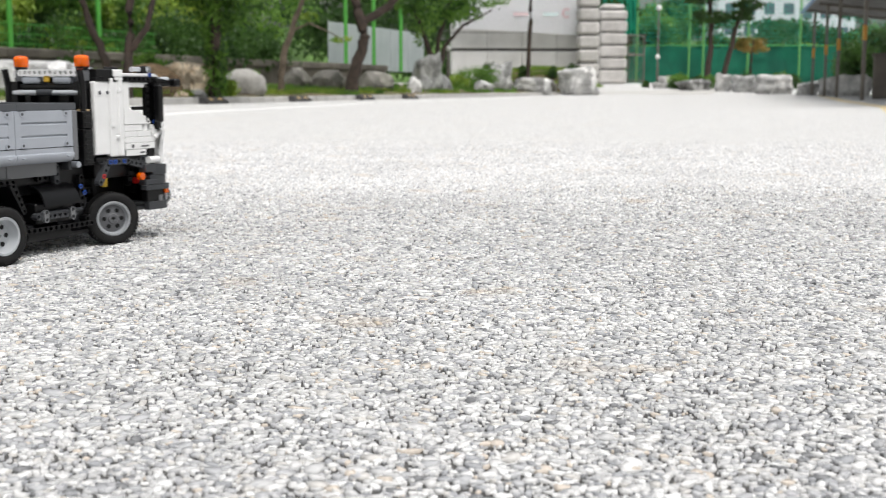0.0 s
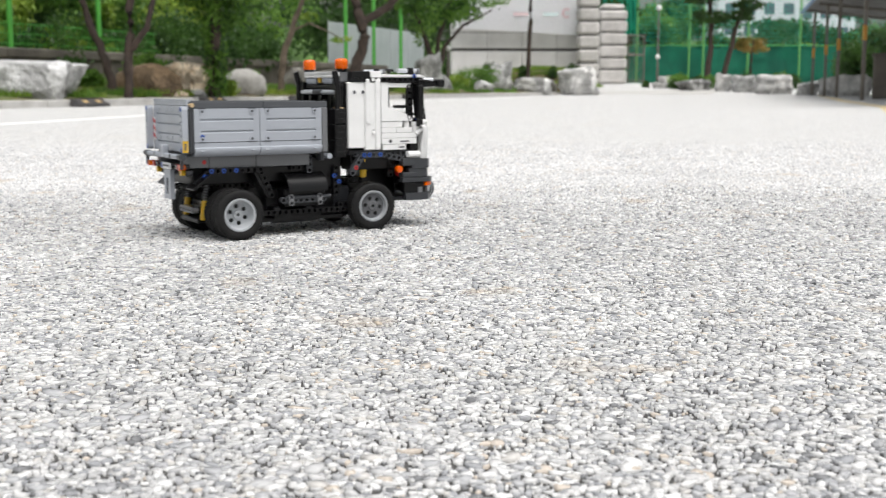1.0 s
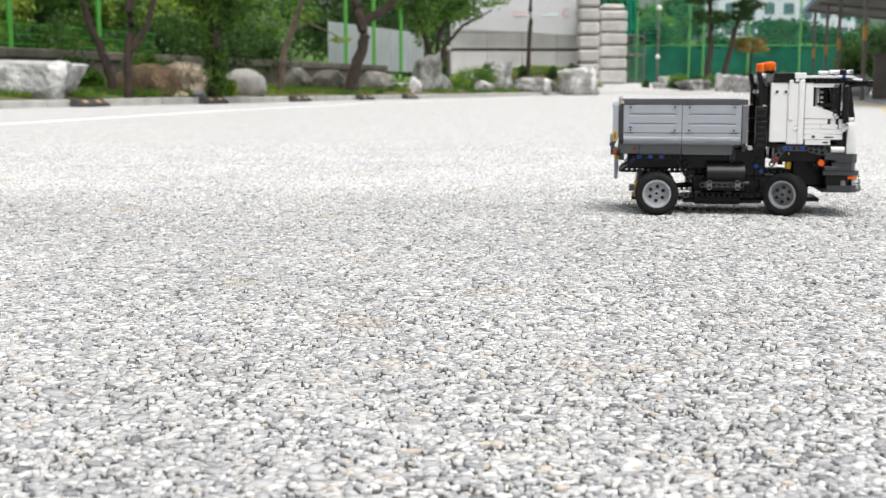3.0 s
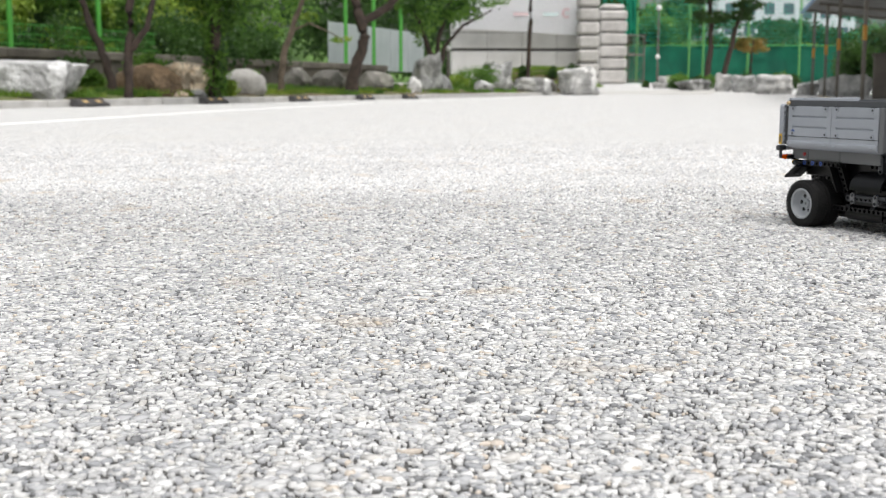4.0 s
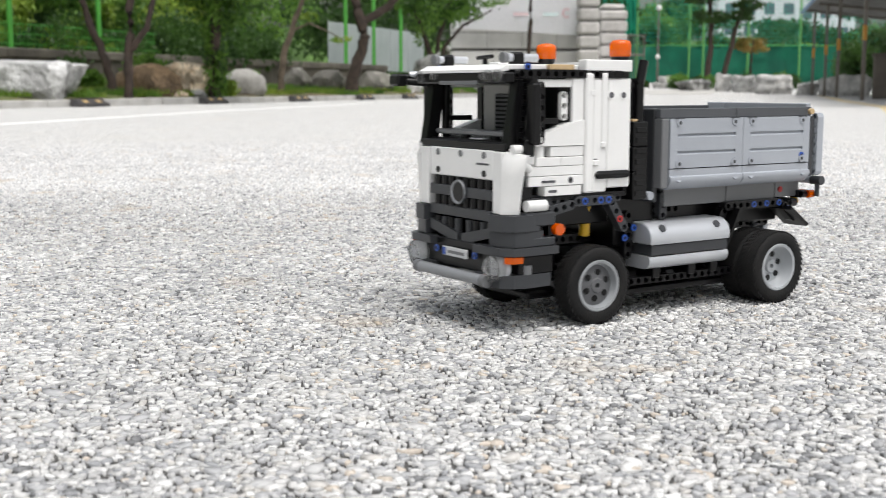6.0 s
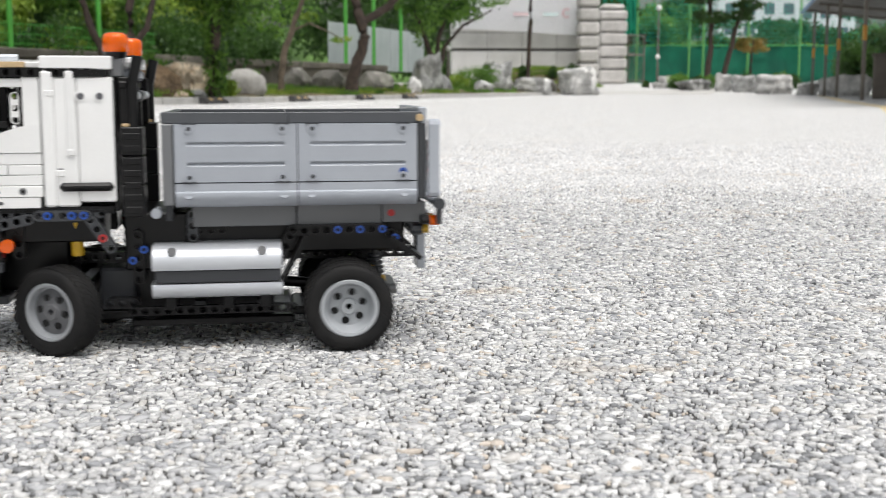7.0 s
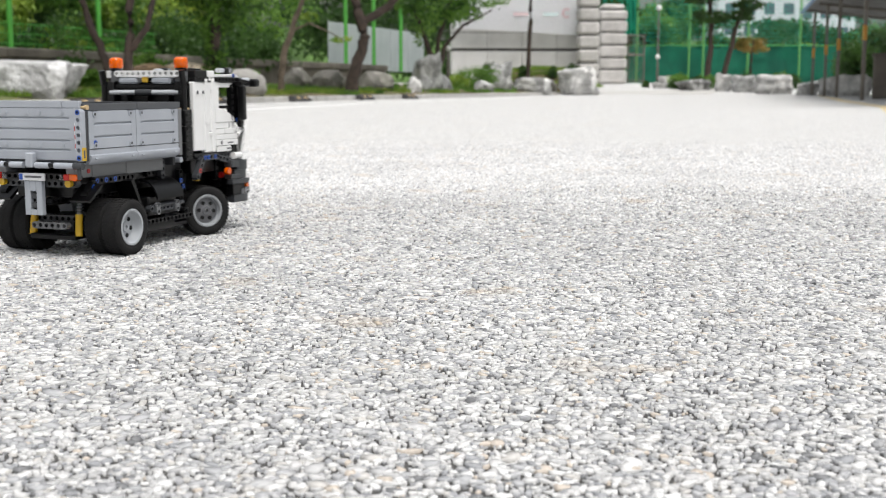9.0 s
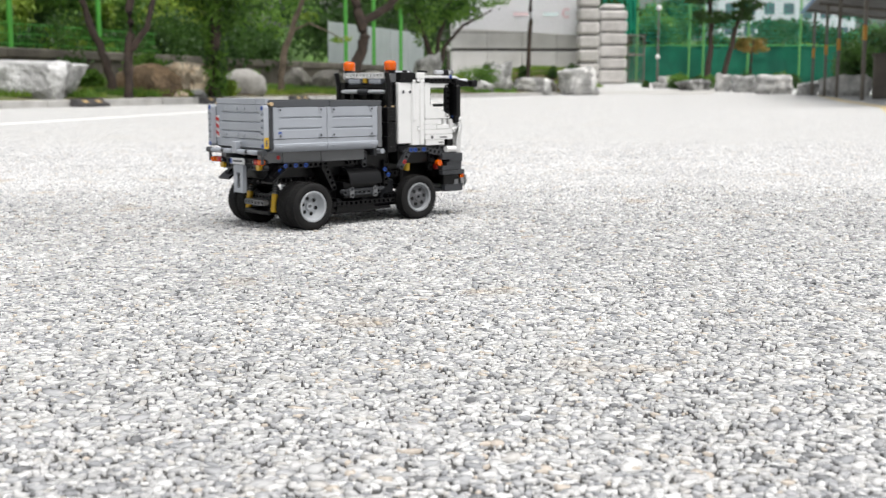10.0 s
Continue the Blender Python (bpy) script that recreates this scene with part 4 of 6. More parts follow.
def mesh_net():
    """The tall open ball net: cords between the poles."""
    root = tagged(empty("ball_net"), "tall open green ball net above the windbreak", "net")
    x0, x1 = 10.68, 26.0
    bm = bmesh.new()
    for i in range(90):
        x = x0 + (x1 - x0) * i / 89
        cyl(bm, (x, 66, 0.4), (x, 66, 8.0), 0.011, seg=3)
    for k in range(34):
        z = 0.6 + k * 0.22
        cyl(bm, (x0, 66, z), (x1, 66, z), 0.011, seg=3)
    tagged(part("netting", bm, NET_BRIGHT, root), kind="stuff")


mesh_net()
for x in (13.58, 14.36, 16.83, 19.68, 10.7):
    fence_post(x, 64.6, 0.45, 8.0, 0.06, FENCE_OLIVE, "tall yellow-green net pole")


def globe_post(x, y, z, h, balls, label):
    root = empty("marker_post", pose(x, y, z))
    bm = bmesh.new()
    cyl(bm, (0, 0, 0), (0, 0, h), 0.045, seg=10)
    part("pole", bm, STEEL_GREY, root)
    for b, r in balls:
        bm = bmesh.new()
        bmesh.ops.create_uvsphere(bm, u_segments=14, v_segments=8, radius=r, matrix=Matrix.Translation((0, -0.02, b)))
        part("globe", bm, WHITE_PLASTIC, root, "white globe", smooth=60)
    return tagged(root, label, "post")


globe_post(10.1, 55, 0.15, 3.98, ((0.12, 0.12), (1.48, 0.11), (3.75, 0.13)), "grey steel post with white globes beside the ramp")
globe_post(0.16, 36, 0.0, 1.39, ((1.4, 0.085),), "thin grey lamp post with one white globe")


# ---- shelter with posts ----
def shelter():
    root = empty("shelter", pose(0, 0, 0))
    posts = ((9.79, 27.2), (11.66, 34.5), (12.93, 39.5), (13.62, 43.0))
    for x, y in posts:
        bm = bmesh.new()
        cyl(bm, (x, y, -0.1), (x, y, 2.96), 0.05, seg=12)
        q = part("post", bm, STEEL_GREY, root)
        bm = bmesh.new()
        cyl(bm, (x, y, 1.28), (x, y, 1.62), 0.054, seg=12)
        part("warning_band", bm, ORANGE_TAPE, q, "orange warning band")
    bm = bmesh.new()
    n = 80
    rows = []
    for i in range(n + 1):
        t = i / n
        x, y = 6.9 + 7.2 * t, 16.0 + 29.0 * t
        w = 0.03 * math.cos(i * math.pi)
        rows.append([bm.verts.new((x - 0.3 + u * 5.5, y, 3.08 - u * 0.55 + w)) for u in (0, 0.5, 1)])
    for p, q in zip(rows, rows[1:]):
        for k in range(2):
            bm.faces.new((p[k], q[k], q[k + 1], p[k + 1]))
    bmesh.ops.solidify(bm, geom=bm.faces[:], thickness=0.03)
    part("roof_sheet", bm, ROOF_SHEET, root)
    bm = bmesh.new()
    tube(bm, [(6.55, 16.0, 3.05), (13.75, 45.0, 3.05)], [0.06, 0.06], 6)
    part("fascia", bm, BLUE_EDGE, root, "blue painted fascia")
    for x, y in posts:
        bm = bmesh.new()
        tube(bm, [(x - 0.3, y, 2.98), (x + 4.8, y, 2.48)], [0.05, 0.05], 6)
        part("rafter", bm, STEEL_GREY, root)
        bm = bmesh.new()
        cyl(bm, (x + 4.6, y, -0.1), (x + 4.6, y, 2.5), 0.05, seg=10)
        part("post", bm, STEEL_GREY, root)
    return tagged(root, "grey sheet-roofed shelter on steel posts with orange bands", "shelter")


shelter()


def hut():
    root = empty("hut", pose(11.06, 30, -0.1, 0, 0, -20))
    bm = bmesh.new()
    box(bm, 0, 2.4, 0, 2.0, 0, 1.12, 0.02)
    part("body", bm, HUT, root)
    bm = bmesh.new()
    box(bm, -0.04, 2.44, -0.05, 2.05, 1.12, 1.17, 0.01)
    part("lid", bm, HUT, root)
    for k in range(6):
        bm = bmesh.new()
        box(bm, 0.02 + k * 0.4, 0.38 + k * 0.4, -0.025, -0.003, 0.06, 1.06, 0.006)
        part("board", bm, HUT, root)
    return tagged(root, "low brown-grey clad storage box", "storage box")


hut()
shrub("dark green hedge bush beside the shelter", 16.62, 47, 0.0, 0.85, 1.0, LEAF_DARK, 5000, 0.08, 95)
shrub("dark green tree mass behind the shelter", 19.29, 52, 0.0, 1.6, 1.5, LEAF_DARK, 5000, 0.1, 96)


def tower():
    root = empty("apartment_tower", pose(39.85, 170, 0))
    bm = bmesh.new()
    box(bm, 0, 12, 0, 10, 0, 34)
    part("wall", bm, TOWER, root)
    bm = bmesh.new()
    box(bm, -0.3, 12.3, -0.3, 10.3, 34, 34.6)
    part("roof", bm, TOWER, root)
    bm = bmesh.new()
    box(bm, 0, 1.5, -0.06, 0.0, 0, 1.6)
    first = part("window", bm, GLASS_FAR, root)
    first.location = (1, 0, 2)
    for f in range(11):
        for c in range(4):
            if f or c:
                o = new("window", first.data)
                o.parent = root
                o.location = (1 + c * 2.8, 0, 2 + f * 2.9)
    return tagged(root, "pale apartment tower far behind the trees", "building")


t1 = tower()
copy_thing(t1, pose(51.26, 180, 0))


# ---- toy truck: plastic bricks, x forwards from the rear axle, millimetres scaled below ----
def plastic(name, colour, rough=0.28, fine=0.03, bump=0.0, second=None):
    return material(name, colour, rough, 0.0, second or tuple(c * 0.93 for c in colour), 30, 0.4, bump, 600, coat=0.0, fine=fine, island=0.04, spec=0.5 if max(colour) > 0.1 else 0.3)


WHITE = plastic("white_plastic", (0.84, 0.84, 0.83), 0.22)
LGREY = plastic("light_bluish_grey_plastic", (0.375, 0.40, 0.44), 0.22)
DGREY = plastic("dark_bluish_grey_plastic", (0.050, 0.053, 0.058), 0.3)
MGREY = plastic("middle_grey_plastic", (0.16, 0.165, 0.172), 0.3)
RAIL_GREY = plastic("slate_grey_plastic", (0.085, 0.09, 0.098), 0.26)
BLACK = plastic("black_plastic", (0.0045, 0.0045, 0.005), 0.3)
BLUE = plastic("blue_plastic", (0.012, 0.07, 0.36), 0.3)
YELLOW = plastic("yellow_plastic", (0.62, 0.38, 0.02), 0.3)
RED = plastic("red_plastic", (0.45, 0.015, 0.015), 0.3)
TAN = plastic("tan_plastic", (0.55, 0.40, 0.22), 0.35)
SILVER = material("flat_silver_plastic", (0.58, 0.60, 0.63), 0.3, 0.35, (0.52, 0.54, 0.57), 20, 0.4, fine=0.03)
STEEL_BAR = material("dull_silver_plastic", (0.30, 0.31, 0.325), 0.35, 0.2, (0.26, 0.27, 0.285), 20, 0.4, fine=0.03)
RUBBER = material("black_tyre_rubber", (0.008, 0.008, 0.0085), 0.75, 0.0, (0.014, 0.0135, 0.013), 60, 0.5, 0.25, 500, fine=0.15, spec=0.3)
RIM = plastic("grey_rim_plastic", (0.42, 0.44, 0.46), 0.32)
RIM_DARK = plastic("grey_hub_plastic", (0.12, 0.123, 0.13), 0.35)
RIM_FRONT = plastic("dull_grey_rim_plastic", (0.32, 0.335, 0.35), 0.32)
BUNK = plastic("olive_grey_plastic", (0.50, 0.50, 0.48), 0.4)
STICKER = material("printed_sticker", (0.72, 0.73, 0.74), 0.3)
RED_STICKER = material("red_sticker", (0.55, 0.03, 0.03), 0.3)
PRINT_DARK = material("dark_sticker_print", (0.10, 0.10, 0.11), 0.4)


def clear_plastic(name, colour, rough=0.12, through=0.75):
    m = bpy.data.materials.new(name)
    m.use_nodes = True
    n, l = m.node_tree.nodes, m.node_tree.links
    b = n["Principled BSDF"]
    b.inputs["Roughness"].default_value = rough
    b.inputs["Transmission Weight"].default_value = through
    b.inputs["IOR"].default_value = 1.5
    tex = n.new("ShaderNodeTexNoise")
    tex.inputs["Scale"].default_value = 120
    ramp = n.new("ShaderNodeValToRGB")
    ramp.color_ramp.elements[0].color = (*colour, 1)
    ramp.color_ramp.elements[1].color = (*[min(1, c * 1.1) for c in colour], 1)
    l.new(tex.outputs["Fac"], ramp.inputs[0])
    l.new(ramp.outputs[0], b.inputs["Base Color"])
    return m


AMBER = clear_plastic("amber_clear_plastic", (0.95, 0.15, 0.0), 0.05, 0.45)
REDLENS = clear_plastic("red_clear_plastic", (0.75, 0.03, 0.02), 0.15, 0.5)
LENS = clear_plastic("clear_plastic", (0.95, 0.96, 0.97), 0.03, 0.93)

truck = empty("toy_truck")
tagged(truck, "white and grey toy tipper truck built of plastic bricks", "toy truck")
MM = Matrix.Diagonal((0.001, 0.001, 0.001, 1))


def tp(name, bm, mat, label="", parent=None, smooth=None):
    """A part of the truck, drawn in millimetres."""
    bmesh.ops.transform(bm, matrix=MM, verts=bm.verts)
    return part(name, bm, mat, parent or truck, label, smooth)


def tbox(name, mat, x0, x1, y0, y1, z0, z1, bev=0.5, label="", parent=None):
    bm = bmesh.new()
    box(bm, x0, x1, y0, y1, z0, z1, bev)
    return tp(name, bm, mat, label, parent)


def both(f):
    for s in (1, -1):
        f(s)


def sbox(name, mat, x0, x1, s, ya, yb, z0, z1, bev=0.5, label="", parent=None):
    return tbox(name, mat, x0, x1, min(s * ya, s * yb), max(s * ya, s * yb), z0, z1, bev, label, parent)


def tcyl(name, mat, a, b, r, r2=None, seg=14, label="", parent=None):
    bm = bmesh.new()
    cyl(bm, a, b, r, r2, seg)
    return tp(name, bm, mat, label, parent, 40)


def beam_cells(bm, start, along, hole, n, wide=7.6, thick=7.6, pitch=8.0):
    """A studless beam: n cells, each with a round hole right through."""
    along, hole, start = Vector(along).normalized(), Vector(hole).normalized(), Vector(start)
    up = hole.cross(along)
    k = 8
    for i in range(n):
        c = start + along * pitch * i
        rings = []
        for side in (-1, 1):
            o, q = [], []
            for j in range(k):
                a = 2 * math.pi * j / k
                ca, sa = math.cos(a), math.sin(a)
                m = max(abs(ca), abs(sa))
                end = (i == 0 and ca < -0.1) or (i == n - 1 and ca > 0.1)
                f = 1.0 if end else 1 / m
                px = ca * f * (wide if end else pitch) / 2
                o.append(bm.verts.new(c + along * px + up * (sa * f * wide / 2) + hole * (side * thick / 2)))
                q.append(bm.verts.new(c + along * (ca * 2.45) + up * (sa * 2.45) + hole * (side * thick / 2)))
            rings.append((o, q))
        (o0, q0), (o1, q1) = rings
        for j in range(k):
            e = (j + 1) % k
            bm.faces.new((o1[j], o1[e], q1[e], q1[j]))
            bm.faces.new((o0[e], o0[j], q0[j], q0[e]))
            bm.faces.new((q1[j], q1[e], q0[e], q0[j]))
            bm.faces.new((o1[e], o1[j], o0[j], o0[e]))
    bmesh.ops.remove_doubles(bm, verts=bm.verts, dist=0.05)
    return bm


def beam(name, mat, start, along, hole, n, wide=7.6, thick=7.6, label="", parent=None):
    return tp(name, beam_cells(bmesh.new(), start, along, hole, n, wide, thick), mat, label, parent)


def pin(mat, c, d, parent=None, r=2.9):
    """The visible end of a connector pin, with its slot rim."""
    c, d = Vector(c), Vector(d).normalized()
    bm = bmesh.new()
    cyl(bm, c - d * 0.8, c + d * 0.35, r, seg=10)
    o = tp("pin", bm, mat, "", parent, 40)
    bm = bmesh.new()
    cyl(bm, c + d * 0.30, c + d * 0.5, 1.4, seg=8)
    tp("pin_hole", bm, BLACK, "", o)
    o.children[0].matrix_parent_inverse = Matrix()
    return o


# wheels
def lathe(bm, prof, seg=36):
    """Turn (radius, y) rings round the y axis."""
    rings = [[bm.verts.new((r * math.cos(2 * math.pi * k / seg), y, r * math.sin(2 * math.pi * k / seg))) for k in range(seg)] for r, y in prof]
    for a, b in zip(rings, rings[1:]):
        for k in range(seg):
            bm.faces.new((a[k], b[k], b[(k + 1) % seg], a[(k + 1) % seg]))
    return bm


def tyre(parent, y0, y1):
    bm = bmesh.new()
    w = y1 - y0
    lathe(bm, [(20.5, y0 + 1), (22, y0), (27.5, y0), (29.8, y0 + 1.2), (30.8, y0 + 3.0), (31.0, y0 + w / 2), (30.8, y1 - 3.0), (29.8, y1 - 1.2), (27.5, y1), (22, y1), (20.5, y1 - 1), (20.5, y0 + 1)], 48)
    t = tp("tyre", bm, RUBBER, "black rubber tyre with a fine tread", parent, 35)
    bm = bmesh.new()
    for k in range(44):
        a = 2 * math.pi * k / 44
        for yy, sk in ((y0 + w * 0.27, 0.30), (y0 + w * 0.73, -0.30)):
            m = Matrix.Rotation(a, 4, "Y") @ Matrix.Translation((0, yy, 31.0)) @ Matrix.Rotation(sk, 4, "Z")
            box(bm, -1.35, 1.35, -w * 0.21, w * 0.21, -0.8, 0.35, 0, m)
    tp("tread", bm, RUBBER, "", t)
    return t


def wheel(name, side, front):
    """Empty at the hub; +y of the wheel looks outwards on the left."""
    root = empty(name)
    root.parent = truck
    o = side
    if front:
        tyre(root, -10 * 1.0, 10 * 1.0)
        face = 9.0
    else:
        tyre(root, -21.5, -0.7)
        tyre(root, 0.7, 21.5)
        face = 20.5
    bm = bmesh.new()
    d = face
    lathe(bm, [(20.6, o * (d - 18)), (20.6, o * d), (19.8, o * (d + 0.6)), (17.8, o * (d + 0.2)), (17.2, o * (d - 4))] + ([(16.6, o * (d - 5.0)), (15.8, o * (d - 5))] if front else [(15.5, o * (d - 9)), (14, o * (d - 10))]), 36)
    bmesh.ops.recalc_face_normals(bm, faces=bm.faces)
    tp("rim", bm, RIM_FRONT if front else RIM, "light grey plastic rim", root, 40)
    e = d - 5.2 if front else d - 10.0
    bm = bmesh.new()
    lathe(bm, [(17.0, o * (e - 2)), (17.0, o * e), (6.2, o * (e + (2.4 if front else 0.0))), (5.4, o * (e + (3.6 if front else 2.4))), (2.2, o * (e + (3.6 if front else 2.4))), (2.2, o * (e - 2))], 30)
    bmesh.ops.recalc_face_normals(bm, faces=bm.faces)
    tp("hub", bm, RIM_DARK if front else RIM, "grey hub disc with six holes", root, 40)
    for k in range(6):
        a = 2 * math.pi * k / 6
        x, z = 10.4 * math.cos(a), 10.4 * math.sin(a)
        bm = bmesh.new()
        zz = e + (1.4 if front else 0.0)
        cyl(bm, (x, o * (zz - 1.0), z), (x, o * (zz + 0.6), z), 2.7, seg=10)
        tp("hub_hole", bm, BLACK, "", root, 40)
        bm = bmesh.new()
    return root


WHEELS = [("front_wheel", 1, True, (192.1, 59.5)), ("front_wheel", -1, True, (192.1, -59.5)), ("rear_wheel", 1, False, (0, 60)), ("rear_wheel", -1, False, (0, -60))]
wheels = []
for nm, sd, fr, (wx, wy) in WHEELS:
    w = wheel(nm, sd, fr)
    w.matrix_basis = Matrix.Translation((wx * 0.001, wy * 0.001, 0.0312))
    wheels.append((w, sd, fr, wx * 0.001, wy * 0.001))

# chassis
both(lambda s: beam("chassis_beam", BLACK, (-52, s * 14, 62), (1, 0, 0), (0, 1, 0), 38))
both(lambda s: beam("chassis_beam", BLACK, (-40, s * 30, 70), (1, 0, 0), (0, 1, 0), 13))
both(lambda s: beam("chassis_beam", DGREY, (60, s * 24, 52), (1, 0, 0), (0, 1, 0), 14))
tbox("subframe", BLACK, -44, 112, -38, 38, 66, 88, 1.5)
tbox("subframe", BLACK, 112, 156, -44, 44, 56, 97, 1.5)
tbox("gearbox", BLACK, 52, 150, -34, 34, 22, 58, 2)
tbox("gearbox", DGREY, 150, 176, -30, 30, 24, 56, 2)
# underbody plates, widened and extended unseen to deepen the shade on the ground
tbox("underplate", BLACK, 38, 152, -53, 53, 17, 23, 1.5)
tbox("underplate", BLACK, 152, 236, -34, 34, 19, 25, 1.5)
tbox("underplate", BLACK, -36, 38, -30, 30, 18, 24, 1.5)
tbox("motor", BLACK, 196, 250, -22, 22, 40, 84, 3)
tbox("motor", DGREY, 205, 240, -14, 14, 84, 96, 3)
tcyl("rear_axle", BLACK, (0, -40, 31), (0, 40, 31), 6)
tcyl("front_axle", BLACK, (192, -50, 31), (192, 50, 31), 5)
tcyl("differential", DGREY, (0, -13, 31), (0, 13, 31), 15, seg=20)
beam("axle_beam", DGREY, (-18, -28, 40), (0, 1, 0), (1, 0, 0), 8)
beam("axle_beam", BLACK, (186, -28, 44), (0, 1, 0), (1, 0, 0), 8)
tcyl("drive_shaft", BLACK, (16, 0, 36), (56, 0, 40), 4)
both(lambda s: beam("steering_link", DGREY, (210, s * 40, 30), (0, -s, 0), (0, 0, 1), 5, 6, 4))
both(lambda s: beam("side_rail", BLACK, (38, s * 56, 29), (1, 0, 0), (0, 1, 0), 15, 6, 6))
both(lambda s: beam("side_rail", BLACK, (150, s * 48, 34), (1, 0, 0), (0, 1, 0), 3, 7.4, 10))
both(lambda s: beam("cross_brace", BLACK, (104, s * 20, 32), (0, s, 0), (1, 0, 0), 5))
both(lambda s: beam("cross_brace", BLACK, (60, s * 20, 32), (0, s, 0), (1, 0, 0), 5))
both(lambda s: pin(BLUE, (150, s * 50, 64), (0, s, 0)))
both(lambda s: pin(BLUE, (142, s * 52, 72), (0, s, 0)))
both(lambda s: beam("bracket", BLACK, (146, s * 46, 50), (0, 0, 1), (0, 1, 0), 5))


# tank on the left, cover on the right
def arc(cx, cz, r, a0, a1, n):
    return [(cx + r * math.cos(radians(a0 + (a1 - a0) * i / n)), cz + r * math.sin(radians(a0 + (a1 - a0) * i / n))) for i in range(n + 1)]


bm = bmesh.new()
prism(bm, [(36, 58.5), (66, 58.5)] + arc(53, 62, 14, 0, 95, 7) + [(36, 76)], "x", 46, 136)
bmesh.ops.bevel(bm, geom=[e for e in bm.edges if abs(e.verts[0].co.x - e.verts[1].co.x) < 0.1], offset=0.8, segments=1, affect="EDGES")
tank = tp("fuel_tank", bm, SILVER, "silver rounded fuel tank", None, 30)
for x in (60, 122):
    bm = bmesh.new()
    cyl(bm, (x, 62.0, 70.0), (x, 64.4, 71.6), 3.4, seg=12)
    tp("tank_cap", bm, DGREY, "", tank, 40)
tbox("tank_band", DGREY, 47, 134, 36, 65, 49.5, 58.2, 0.6)
bm = bmesh.new()
prism(bm, [(36, 49)] + [(60, 49)] + arc(58, 45, 7, 30, -80, 6) + [(36, 38.5)], "x", 46, 136)
tp("tank_base", bm, SILVER, "silver rounded lower tank", None, 30)
for x in (58, 84, 124):
    tbox("tank_bracket", BLACK, x - 4, x + 4, 40, 61, 30, 40, 0.6)

bm = bmesh.new()
out = arc(-42, 54, 24, 178, 88, 8)
inn = arc(-42, 54, 21.5, 88, 178, 8)
prism(bm, [(y, z) for y, z in out] + [(y, z) for y, z in inn], "x", 72, 126)
tp("curved_cover", bm, BLACK, "glossy black curved cover", None, 30)
tbox("battery_box", BLACK, 70, 128, -54, -30, 34, 58, 1.5)
tcyl("air_tank", BLACK, (56, -47, 23), (120, -47, 23), 8.5, seg=18, label="black round air tank")
beam("frame_beam", DGREY, (66, -58, 44), (1, 0, 0), (0, 1, 0), 8)
beam("frame_beam", MGREY, (76, -62, 40), (0, 0, 1), (0, 1, 0), 2, 7, 4)
beam("frame_beam", MGREY, (116, -62, 40), (0, 0, 1), (0, 1, 0), 2, 7, 4)
tcyl("frame_tube", DGREY, (70, -60, 47), (132, -60, 47), 2.6)

# rear mudguards and tail
for s in (1, -1):
    beam("mudguard_beam", BLACK, (-26, s * 52, 84), (1, 0, 0), (0, 1, 0), 9)
    for x in (-24, -8, 8):
        pin(BLUE, (x - 2, s * 55.8, 84), (0, s, 0))
    beam("mudguard_beam", BLACK, (-32, s * 54, 81), (-0.75, 0, -0.66), (0, 1, 0), 3)
    pin(BLUE, (-35, s * 57.8, 78), (0, s, 0))
    beam("mudguard_beam", BLACK, (40, s * 50, 80), (0.42, 0, -0.91), (0, 1, 0), 5)
    bm = bmesh.new()
    prism(bm, [(-30, 78), (-52, 62), (-54, 64.5), (-31, 81)], "y", min(s * 40, s * 66), max(s * 40, s * 66))
    tp("mud_flap", bm, BLACK)
    bm = bmesh.new()
    prism(bm, [(30, 82), (46, 50), (44, 49), (27, 80)], "y", min(s * 38, s * 62), max(s * 38, s * 62))
    tp("mud_flap", bm, BLACK)
    tcyl("shock_absorber", YELLOW, (-29, s * 31, 22), (-26, s * 30, 46), 4.2, label="yellow spring shock absorber")
    tcyl("shock_rod", MGREY, (-26, s * 30, 46), (-23, s * 29, 66), 2.6)
    for k in range(5):
        tcyl("spring_coil", DGREY, (-25.5 + k * 0.5, s * 30, 48 + k * 3.4), (-25.3 + k * 0.5, s * 30, 49.6 + k * 3.4), 4.6)
beam("tow_beam", MGREY, (-36, -20, 34), (0, 1, 0), (1, 0, 0), 6)
beam("tail_beam", BLACK, (-58, -56, 90), (0, 1, 0), (1, 0, 0), 15, 6.5)
beam("tail_beam", DGREY, (-52, -48, 82), (0, 1, 0), (1, 0, 0), 13)
for s in (1, -1):
    tcyl("tail_lamp", AMBER, (-60, s * 58, 90), (-67, s * 58, 90), 3.6, label="clear orange tail lamp")
    sbox("tail_lamp", AMBER, -65, -60, s, 49, 59, 86.5, 93.5, 0.8, "clear orange tail lamp")
    sbox("tail_lamp", REDLENS, -65, -60, s, 41.5, 48.7, 86.5, 93.5, 0.8, "clear red tail lamp")
    sbox("tail_lamp", LENS, -64, -60, s, 35, 41, 87, 93, 0.8)
    tcyl("bushing", YELLOW, (-56, s * 44, 83), (-61, s * 44, 83), 4, label="yellow bushing")
plate = tbox("rear_plate", STICKER, -64.5, -62.5, -17, 17, 85.5, 93.5, 0.3, "white registration plate")
tbox("plate_band", BLUE, -64.8, -64.4, 11.8, 16.2, 86.2, 92.8, 0, "blue plate band", plate)
tbox("plate_bar", PRINT_DARK, -64.8, -64.4, -13, 9.0, 88.6, 90.8, 0, "dark unreadable bar", plate)
